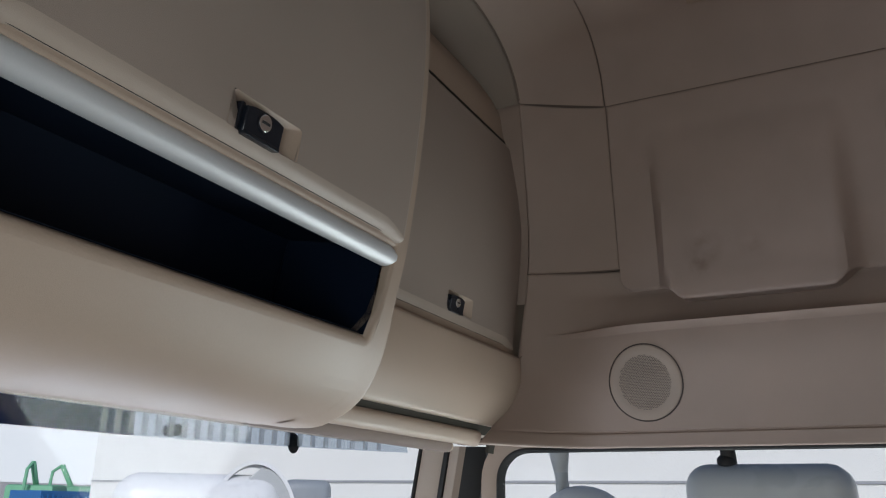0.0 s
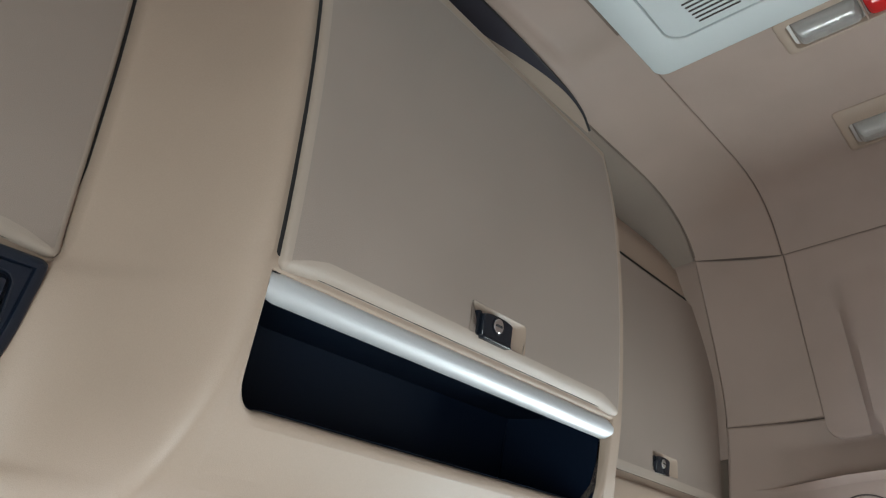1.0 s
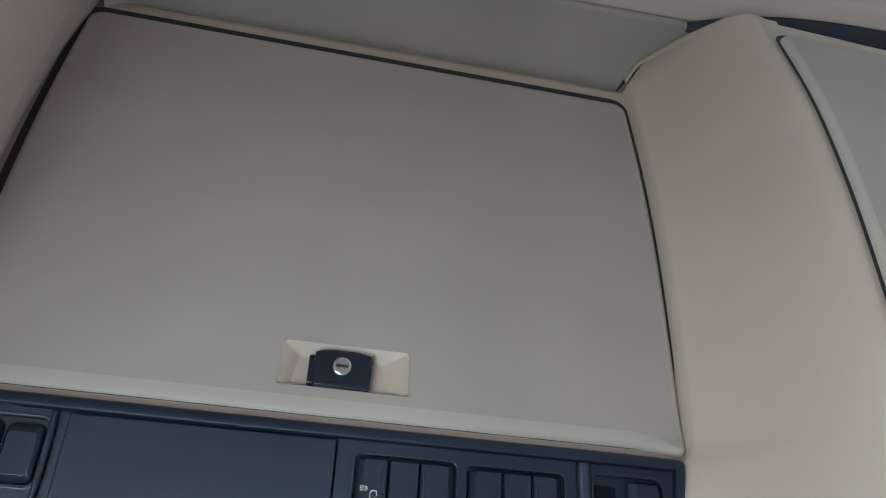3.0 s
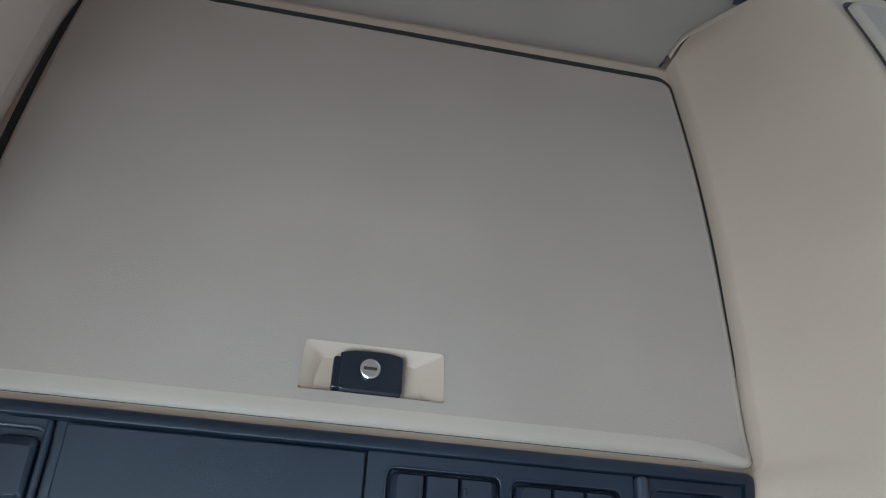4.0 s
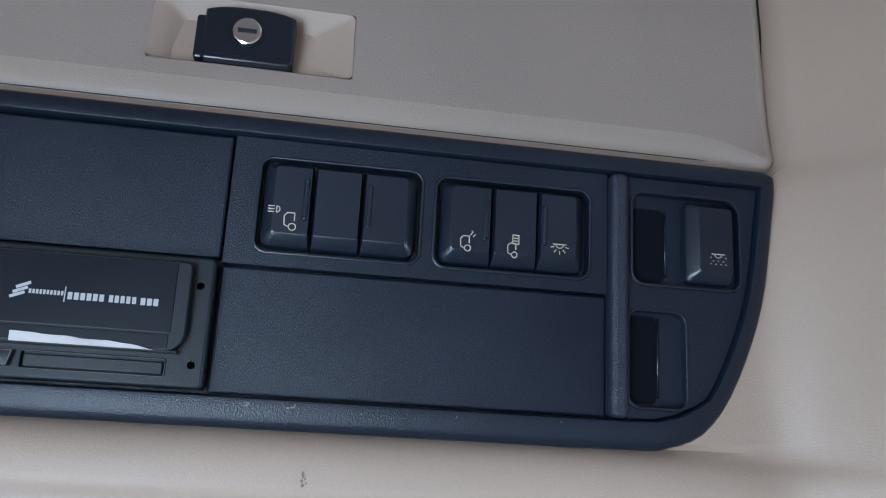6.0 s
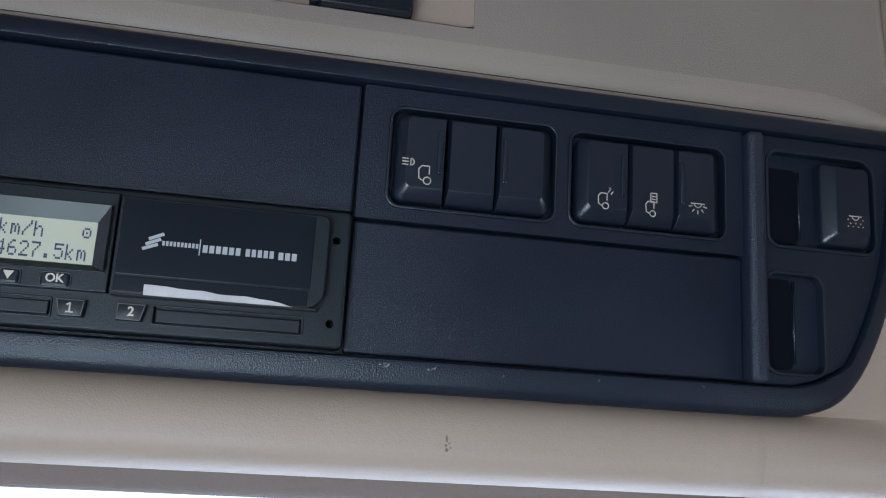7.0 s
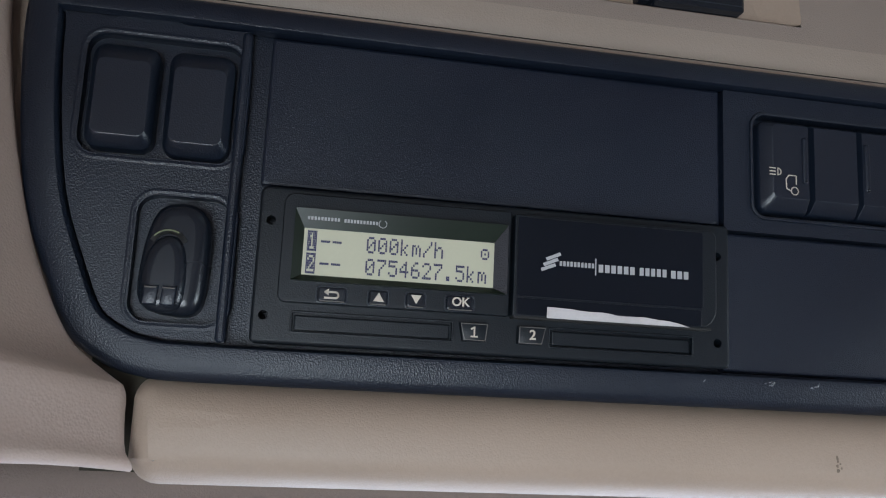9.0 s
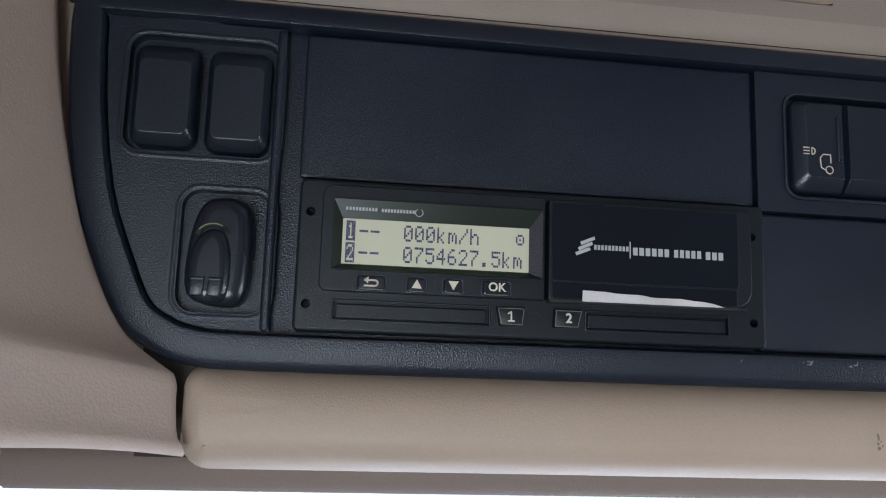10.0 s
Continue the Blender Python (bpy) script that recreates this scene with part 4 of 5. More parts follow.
def spread(n, a=0.0, b=1.0, fine=0.0, ends=(1, 1)):
    """n steps from a to b, with close ones near the ends (fine: their width)."""
    mid = [a + (b - a) * k / n for k in range(n + 1)]
    if not fine:
        return mid
    s = 1 if b > a else -1
    lo = [a + s * fine * q for q in (0, 0.04, 0.12, 0.25, 0.45, 0.7, 1)] if ends[0] else [a]
    hi = [b - s * fine * q for q in (1, 0.7, 0.45, 0.25, 0.12, 0.04, 0)] if ends[1] else [b]
    return lo + [m for m in mid if (m - lo[-1]) * s > 1e-4 and (hi[0] - m) * s > 1e-4] + hi


IN = (0, -0.6, 0.2)
BACK = -1.95


def wall_x(y, z):
    """The lower side trim with its ledge: x for y and z."""
    ex, ey = curve(EDGE, z)
    k = min(max((ey - y) / 0.16, 0), 1)
    x = ex + (curve(SEAM, z) - ex) * math.sin(k * math.pi / 2)
    rec = smooth(-0.06, -0.24, y)
    g = polyline([(0.1165, 0), (0.119, 0.12), (0.122, 0.36), (0.126, 0.5), (0.19, 0.96), (0.24, 1)], z)
    # a lip under the ledge's edge that turns its face down, tapering out towards the windscreen
    full = smooth(-0.045, -0.17, y)
    foot = 0.1165 - 0.003 - 0.0095 * full
    lip = 0.013 * full * min(max((z - foot) / (0.1165 - foot), 0), 1) * min(max((0.1195 - z) / 0.003, 0), 1)
    return x - 0.042 * rec * smooth(-0.09, 0.1, z) * (1 - g) + 0.012 * rec * g + 0.010 * rec * g * smooth(0.236, 0.19, z) - lip


POCKETS = ((-0.268, -0.598), (-0.66, -1.0))


def panel_low(y):
    """Lower edge of the cloth panel, which drops round its pockets."""
    z = 0.192
    for a, b in POCKETS:
        k = min(smooth(a + 0.004, a - 0.05, y), smooth(b - 0.004, b + 0.05, y))
        z = min(z, 0.192 - 0.036 * k)
    # rounded front corner
    q = min(max((y + 0.2193) / 0.028, 0), 1)
    return z + 0.028 * (1 - math.sqrt(1 - q * q))


def pocket_out(y, z):
    d = 0
    for a, b in POCKETS:
        k = min(smooth(a + 0.002, a - 0.011 - 0.022 * smooth(0.25, 0.16, z), y), smooth(b - 0.006, b + 0.03, y))
        d = max(d, k)
    return d * 0.052 * min(max((0.485 - z) / 0.3, 0), 1) ** 0.9


def panel_x(y, z):
    return curve(SEAM, z) - 0.002 - pocket_out(y, z)


def both(name, make, mat, label, category="wall"):
    global EDGE
    for s, side in ((1, "right"), (-1, "left")):
        EDGE = EDGES[s]
        bm = make()
        if s < 0:
            mirror_x(bm, -0.012)
        solo(name + "_" + side, bm, mat, ROOM, label, category, "structure")


def lower_wall():
    vs = sorted(set(spread(70, -0.0905, 0.2375, 0.006) + [-0.0675, -0.066, -0.0645, -0.063, -0.0615] + [0.1027 + 0.0008 * k for k in range(32)]))
    us = spread(70, 0, 1, 0.006)
    low_front = 1 if EDGE is EDGES[-1] else 0

    def fn(u, v):
        ey = curve(EDGE, v)[1]
        y = ey + (BACK - ey) * (u ** 2 if u > 0 else 0)
        v = v - 0.010 * low_front * smooth(0.005, -0.1, y) * smooth(-0.04, -0.0905, v)
        groove = (1 - low_front) * 0.004 * smooth(0.02, -0.05, y) * max(0, 1 - abs(v + 0.0645) / 0.0028)
        return (wall_x(y, v) + groove, y, v)
    return cushion(fn, us, vs, IN, 0.004, 0.004, (1, 0, 1, 1))


def corner_pad():
    def fn(u, v):
        ex, ey = curve(EDGE, v)
        bx = curve(SEAM, v)
        return (ex + (bx - ex) * (1 - (1 - u) ** 1.35), ey + (-0.1905 - ey) * u, v)
    return cushion(fn, spread(14, 0, 1, 0.05), spread(24, 0.2384, 0.5555, 0.006), IN, 0.0028, 0.0025)


def cloth_panel():
    def fn(u, v):
        y = -0.1913 + (BACK + 0.1913) * u
        z0 = panel_low(y)
        z = z0 + (0.5555 - z0) * v
        return (panel_x(y, z), y, z)
    us = spread(170, 0, 1, 0.004)
    return cushion(fn, us, spread(36, 0, 1, 0.03), IN, 0.005, 0.006, (1, 0, 1, 1))


def pocket_bottom():
    """The turned-under lower edge of the cloth panel."""
    def fn(u, v):
        y = -0.1975 + (BACK + 0.1975) * u
        z0 = panel_low(y)
        return (panel_x(y, z0) + 0.011 + v * (0.03 + pocket_out(y, z0)), y, z0 + 0.004 + 0.004 * v)
    return cushion(fn, spread(170), spread(4), (0.9, -0.6, -1), 0.001, 0)


def corner_return():
    """The trim turned forward behind the locker's end."""
    def fn(u, v):
        z = 0.18 + 0.42 * u
        ex, ey = curve(EDGE, z)
        return (ex + 0.003 + 0.01 * v, ey + 0.002 + 0.16 * v, z)
    return cushion(fn, spread(16), spread(6), IN, 0.001, 0)


both("wall_return", corner_return, TRIM, "beige corner trim behind the locker end")
both("wall_lower", lower_wall, TRIM, "beige moulded side trim with a ledge")
both("wall_corner", corner_pad, TRIM, "beige corner pad between locker and side wall")
both("wall_upper", cloth_panel, LINER, "beige cloth side panel with a moulded pocket bulge")
STAINED = LINER.copy()
STAINED.name = "headliner cloth with brown stains"
n, l = STAINED.node_tree.nodes, STAINED.node_tree.links
co, cloth = n["Texture Coordinate"], n["Vector Math"]
tone = n["Principled BSDF"].inputs["Base Color"]
warp = n.new("ShaderNodeTexNoise")
warp.inputs["Scale"].default_value, warp.inputs["Detail"].default_value = 38, 3
l.new(co.outputs["Object"], warp.inputs["Vector"])
colour = cloth.outputs[0]
for centre, size, strength in (((0.9, -0.352, 0.243), 0.04, 0.36), ((0.9, -0.432, 0.24), 0.03, 0.22), ((0.9, -0.343, 0.212), 0.02, 0.45)):
    away = n.new("ShaderNodeVectorMath")
    away.operation = "DISTANCE"
    flat_ = n.new("ShaderNodeVectorMath")
    flat_.operation = "MULTIPLY"
    flat_.inputs[1].default_value = (0, 1, 1)
    l.new(co.outputs["Object"], flat_.inputs[0])
    l.new(flat_.outputs[0], away.inputs[0])
    away.inputs[1].default_value = (0, centre[1], centre[2])
    spot = n.new("ShaderNodeMapRange")
    spot.inputs[1].default_value, spot.inputs[2].default_value = size, size * 0.3
    spot.inputs[3].default_value, spot.inputs[4].default_value = 0, 1
    l.new(away.outputs["Value"], spot.inputs[0])
    rough_ = n.new("ShaderNodeMapRange")
    rough_.inputs[1].default_value, rough_.inputs[2].default_value = 0.3, 0.7
    rough_.inputs[3].default_value, rough_.inputs[4].default_value = 0, strength
    l.new(warp.outputs["Fac"], rough_.inputs[0])
    both_ = n.new("ShaderNodeMath")
    both_.operation = "MULTIPLY"
    l.new(spot.outputs[0], both_.inputs[0])
    l.new(rough_.outputs[0], both_.inputs[1])
    mix = n.new("ShaderNodeMix")
    mix.data_type = "RGBA"
    l.new(both_.outputs[0], mix.inputs[0])
    l.new(colour, mix.inputs[6])
    mix.inputs[7].default_value = (0.1, 0.06, 0.045, 1)
    colour = mix.outputs[2]
l.new(colour, tone)
bpy.data.objects["wall_upper_right"].data.materials[0] = STAINED
both("wall_hem", pocket_bottom, LINER, "turned-under edge of the cloth side panel")


TAPE = material("brown seam tape", (0.17, 0.128, 0.105), 0.9, vary=0.1)


def seam_tape():
    """Brown tape behind the seams of the side trim."""
    bm = grid(lambda u, v: (0.9325, -0.15 - 1.8 * u, 0.546 + 0.02 * v), 8, 1)
    join(bm, grid(lambda u, v: (curve(SEAM, 0.242 + 0.314 * u) + 0.0055, -0.185 - 0.012 * v, 0.242 + 0.314 * u), 20, 1))

    def low(u, v):
        ex, ey = curve(EDGE, 0.238)
        bx = curve(SEAM, 0.238)
        return (ex + (bx - ex) * (1 - (1 - u) ** 1.35) + 0.0055, ey + (-0.1905 - ey) * u, 0.2365 + 0.004 * v)
    join(bm, grid(low, 16, 1))

    def high(u, v):
        ex, ey = curve(EDGE, 0.556)
        bx = curve(SEAM, 0.556)
        return (ex + (bx - ex) * (1 - (1 - u) ** 1.35) + 0.0055, ey + (-0.1905 - ey) * u, 0.546 + 0.02 * v)
    return join(bm, grid(high, 16, 1))


both("wall_seam", seam_tape, TAPE, "brown tape behind the trim seams")

ROOF_A_LEFT = [(0, (0.935, 0.556)), (0.05, (0.907, 0.600)), (0.1, (0.875, 0.636)), (0.16, (0.80, 0.656)), (0.26, (0.68, 0.664)), (0.9, (0.0, 0.672))]


def whole_roof(path, top, other=None):
    """Right-to-left arc from half of one."""
    right = [curve(path, top * k / 40) for k in range(41)]
    left = [curve(other or path, top * k / 40) for k in range(41)]
    return right + [Vector((-p[0] - 0.01 * (1 if other else 0), p[1])) for p in left[-2::-1]]


A, B = whole_roof(ROOF_A, 0.9, ROOF_A_LEFT), whole_roof(ROOF_B, 1.0)


def at_arc(pts, u):
    """A point on a list of points, by share of its number."""
    q = min(max(u, 0), 1) * (len(pts) - 1)
    i = min(int(q), len(pts) - 2)
    return pts[i].lerp(pts[i + 1], q - i)


def roof_strip():
    def fn(u, v):
        a, b = at_arc(A, u), at_arc(B, u)
        p = a.lerp(b, v)
        y = -0.045 + (-0.1899 + 0.045) * v
        flat = smooth(0.34, 0.28, abs(p[0])) * smooth(0.22, 0.36, v)
        return (p[0], y, p[1] + 0.004 * math.sin(v * math.pi) * min(1, u * 20, (1 - u) * 20) + 0.014 * flat)
    return cushion(fn, spread(150, 0, 1, 0.004), spread(24, 0, 1, 0.06), IN, 0.0035, 0.003, (0, 0, 1, 1))


def roof_main():
    def fn(u, v):
        p = at_arc(B, u)
        return (p[0], -0.1905 + (BACK + 0.1905) * v, p[1])
    return cushion(fn, spread(100, 0, 1, 0.004), spread(40, 0, 1, 0.004), IN, 0.0022, 0.0022, (0, 0, 1, 0))


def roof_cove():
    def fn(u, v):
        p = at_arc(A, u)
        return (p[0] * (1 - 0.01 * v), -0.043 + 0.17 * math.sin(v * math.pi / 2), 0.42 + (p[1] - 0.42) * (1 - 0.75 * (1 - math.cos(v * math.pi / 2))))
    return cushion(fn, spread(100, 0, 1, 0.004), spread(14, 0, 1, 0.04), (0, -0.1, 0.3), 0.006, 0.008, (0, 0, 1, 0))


def roof_tape():
    def fn(u, v):
        p = at_arc(B, u)
        k = 1 + 0.005 / max(0.2, p.length)
        return (p[0] * k, -0.18 - 0.022 * v, p[1] * k)
    return grid(fn, 120, 1)


solo("ceiling_seam", roof_tape(), TAPE, ROOM, "brown tape behind the headliner seam", "ceiling", "structure")
solo("ceiling", roof_main(), LINER, ROOM, "beige cloth headliner curving into the side walls", "ceiling", "structure")
solo("ceiling_strip", roof_strip(), TRIM, ROOM, "moulded beige strip across the front of the headliner", "ceiling", "structure")
# headliner cloth again, coloured darker to paint the shade in the cove
solo("ceiling_cove", roof_cove(), material("headliner cloth, cove shade", (0.25, 0.205, 0.17), 0.9, grain=0.35, scale=1300, vary=0.1), ROOM, "cloth cove above the overhead lockers, coloured darker for its shade", "ceiling", "structure")

def roof_cord():
    """The dark seam where the strip meets the cove on the passenger's side."""
    pts = [at_arc(A, 0.004 + 0.4 * k / 60) for k in range(61)]
    return tube([(p[0], -0.0455, p[1]) for p in pts], 0.0019, 8)


solo("cove_cord", roof_cord(), TAPE, ROOM, "thin brown cord along the cove", "trim", "structure")


GAP_EDGE = [(-0.27, -0.045), (-0.2, -0.068), (-0.1, -0.081), (0.1, -0.084), (0.32, -0.072), (0.4, -0.06), (0.46, -0.04)]


def gap_strip():
    """The filler between the middle locker and the roof strip, with a rubber cord on its edge."""
    def fn(u, v):
        x = -0.27 + 0.73 * u
        y1 = curve(GAP_EDGE, x)
        return (x, -0.036 + (y1 + 0.036) * v, 0.661 + 0.003 * v)
    return cushion(fn, spread(40), spread(8), (0, -0.1, 0.3), 0.001, 0), tube([fn(k / 40, 1) for k in range(41)], 0.0022, 8)


def gap_shade():
    """Gap shade painted on the filler, running out to a point along the cord."""
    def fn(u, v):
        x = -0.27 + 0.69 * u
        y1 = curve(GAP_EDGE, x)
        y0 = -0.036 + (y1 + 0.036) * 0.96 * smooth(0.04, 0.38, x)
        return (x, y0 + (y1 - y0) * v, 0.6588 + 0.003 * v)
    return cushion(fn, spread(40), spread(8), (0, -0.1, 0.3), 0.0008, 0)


# dark sheet that paints the shade of the slot over the middle locker
solo("ceiling_gap_shade", gap_shade(), material("dark blue-black gap shade", (0.045, 0.042, 0.052), 0.95, vary=0.2, spec=0.1), ROOM, "dark sheet painting the shade above the middle locker", "trim", "structure")
strip, cord = gap_strip()
solo("ceiling_cord", cord, SEAL, ROOM, "thin black rubber cord along the headliner strip", "trim", "structure")
solo("ceiling_gap", strip, BEIGE, ROOM, "beige filler strip above the middle locker", "ceiling", "structure")

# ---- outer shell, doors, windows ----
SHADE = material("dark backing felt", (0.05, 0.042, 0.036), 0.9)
PILLAR = material("pillar plastic", (0.42, 0.35, 0.29), 0.55, grain=0.2, scale=800)


def glass(name, tint=(0.985, 0.99, 0.985)):
    m = bpy.data.materials.new(name)
    m.use_nodes = True
    n, l = m.node_tree.nodes, m.node_tree.links
    n.remove(n["Principled BSDF"])
    t, g, mix = n.new("ShaderNodeBsdfTransparent"), n.new("ShaderNodeBsdfGlossy"), n.new("ShaderNodeMixShader")
    t.inputs[0].default_value = (*tint, 1)
    g.inputs["Roughness"].default_value = 0.02
    mix.inputs[0].default_value = 0.015
    l.new(t.outputs[0], mix.inputs[1])
    l.new(g.outputs[0], mix.inputs[2])
    l.new(mix.outputs[0], n["Material Output"].inputs[0])
    return m


GLASS = glass("window glass")
SMOKE = glass("smoked visor", (0.10, 0.12, 0.18))


def plate_of(name, pts, thick, mat, label, category, kind="structure", own=None):
    bm = bmesh.new()
    f = bm.faces.new([bm.verts.new(p) for p in pts])
    f.normal_update()
    bmesh.ops.solidify(bm, geom=[f], thickness=thick)
    if own:
        return part(name, bm, mat, own, label, False)
    return solo(name, bm, mat, ROOM, label, category, kind, smooth=False)


for s, side in ((1, "right"), (-1, "left")):
    # outer skin round the trim, and the door below the window
    solo("body_side_" + side, box(s * 1.0 if s > 0 else -1.03, 1.03 if s > 0 else -1.0, -2.05, 0.16, -0.075, 0.8), SHADE, ROOM, "outer side of the cab above the window", "wall", "structure", smooth=False)
    solo("body_rear_side_" + side, box(s * 0.975 if s > 0 else -1.03, 1.03 if s > 0 else -0.975, -2.05, -0.95, -1.75, -0.075), LINER, ROOM, "beige side wall behind the door", "wall", "structure", smooth=False)
    solo("door_" + side, box(s * 0.96 if s > 0 else -1.03, 1.03 if s > 0 else -0.96, -0.95, 0.16, -1.75, -0.72, 0.012), BEIGE, ROOM, "beige door trim below the window", "door", "structure")
    win = thing("window_" + side, ROOM, "door window in black rubber", "window", "", "structure")
    hole = [(y, z) for y, z in rounded(-0.93, 0.045, -0.73, -0.1, 0.045, 8)]
    for nm, a, b, x0, x1, mat in (("window_rubber", inset(hole, -0.012), inset(hole, -0.005), 0.957, 0.985, SEAL), ("window_frame", inset(hole, -0.045), inset(hole, -0.012), 0.962, 0.99, BEIGE)):
        bm = ring(a, b, x0, x1, 0.003)
        for v in bm.verts:
            v.co = Vector((s * v.co.y - (0.04 if s < 0 else 0), v.co.x, v.co.z))
        bmesh.ops.recalc_face_normals(bm, faces=bm.faces[:])
        part(nm, bm, mat, win)
    pane = plate_of("pane", [(s * 0.972, y, z) for y, z in inset(hole, -0.006)], 0.004, GLASS, "", "", own=win)
    pane.visible_shadow = False
    # front pillar: beige inner trim, a dark door gap, the door's own edge
    lean = 0.28
    for nm, x0, y0, x1, y1, mat, lab in (("pillar", 0.944, 0.206, 0.952, 0.163, PILLAR, "beige windscreen pillar trim"), ("pillar_edge", 0.952, 0.1625, 0.958, 0.152, SEAL, "thin dark line on the pillar"),
                                         ("pillar_trim", 0.956, 0.1515, 0.968, 0.125, PILLAR, "beige inner pillar strip"), ("door_seal", 0.968, 0.125, 0.985, 0.088, SEAL, "black door seal")):
        bm = bmesh.new()
        rows = []
        for z in (-0.8, -0.55, -0.3, -0.082):
            out_ = 0.0
            d = out_ + lean * (-0.085 - z) * 0.6
            rows.append([bm.verts.new((s * x - (0.085 if s < 0 else 0), y + d, z)) for x, y in ((x0, y0), ((x0 + x1) / 2 - 0.004, (y0 + y1) / 2 - 0.004), (x1, y1), (x1 + 0.04, y1 + 0.01), (x0 + 0.04, y0 + 0.03))])
        for a, b in zip(rows, rows[1:]):
            for k in range(5):
                bm.faces.new((a[k], a[(k + 1) % 5], b[(k + 1) % 5], b[k]))
        bm.faces.new(rows[0]), bm.faces.new(rows[-1])
        bmesh.ops.recalc_face_normals(bm, faces=bm.faces[:])
        solo(nm + "_" + side, bm, mat, ROOM, lab, "pillar", "structure")

solo("wall_back", box(-1.03, 1.03, -2.05, -1.93, -1.75, 0.8), LINER, ROOM, "beige rear wall of the cab", "wall", "structure", smooth=False)
solo("roof", box(-1.03, 1.03, -2.05, 0.36, 0.76, 0.8), SHADE, ROOM, "outer cab roof", "roof", "structure", smooth=False)
# unseen floor, toned warm brown to bounce light up at the console
solo("floor", box(-1.03, 1.03, -2.05, 0.75, -1.78, -1.75), material("brown bounce floor", (0.2, 0.155, 0.125), 0.9, grain=0.4, scale=300), ROOM, "plain brown cab floor, unseen, toned to bounce warm light", "floor", "structure", smooth=False)
# unseen block, added to bounce the light from the windscreen
solo("dashboard", box(-0.98, 0.98, 0.2, 0.75, -1.75, -0.9, 0.03), material("dashboard plastic", (0.16, 0.14, 0.12), 0.6, grain=0.4, scale=700), ROOM, "dark beige dashboard block below the windscreen, unseen, added for bounce light", "dashboard", "structure")
# front of the roof over the windscreen, behind the console
solo("wall_front", box(-1.03, 1.03, 0.3, 0.36, -0.06, 0.8), SHADE, ROOM, "cab front above the windscreen", "wall", "structure", smooth=False)
solo("console_floor", box(-0.94, 0.94, 0.05, 0.36, -0.07, -0.05, 0.004), PILLAR, ROOM, "beige underside of the overhead console", "ceiling", "structure")

screen = thing("windscreen", ROOM, "wide windscreen in black rubber", "window", "", "structure")
pane = plate_of("pane", [(-1.28, 0.33, -0.07), (1.28, 0.33, -0.07), (1.28, 0.62, -0.92), (-1.28, 0.62, -0.92)], 0.006, GLASS, "", "", own=screen)
pane.visible_shadow = False
for s in (1, -1):
    part("window_rubber", tube([(s * 0.943 - (0.085 if s < 0 else 0), 0.209, -0.08), (s * 0.943 - (0.085 if s < 0 else 0), 0.35, -0.92)], 0.004, 10), SEAL, screen)

# roller blinds under the side lockers
CLOTH = material("brown blind cloth", (0.17, 0.13, 0.11), 0.8, grain=0.4, scale=1200)
for x0, x1, zc, r in ((-0.9515, -0.27, -0.1005, 0.0105), (0.27, 0.778, -0.1045, 0.0125)):
    blind = thing("roller_blind", LEAN, "rolled-up brown windscreen blind under the locker", "roller blind", "roller blinds")
    part("roll", tube([(0.835 + x0, 0.05, zc), (0.835 + x1, 0.05, zc)], r, 20), CLOTH, blind)
    for e, d in ((x0, -1), (x1, 1)):
        part("end_cap", tube([(0.835 + e, 0.05, zc - 0.0015), (0.835 + e + d * 0.009, 0.05, zc - 0.0015), (0.835 + e + d * 0.011, 0.05, zc - 0.0015)], [r * 0.78, r * 0.78, r * 0.6], 16), BEIGE, blind)
        part("bracket", box(0.835 + e + min(d * 0.004, d * 0.009), 0.835 + e + max(d * 0.004, d * 0.009), 0.046, 0.07, -0.1, -0.075), SEAL, blind)

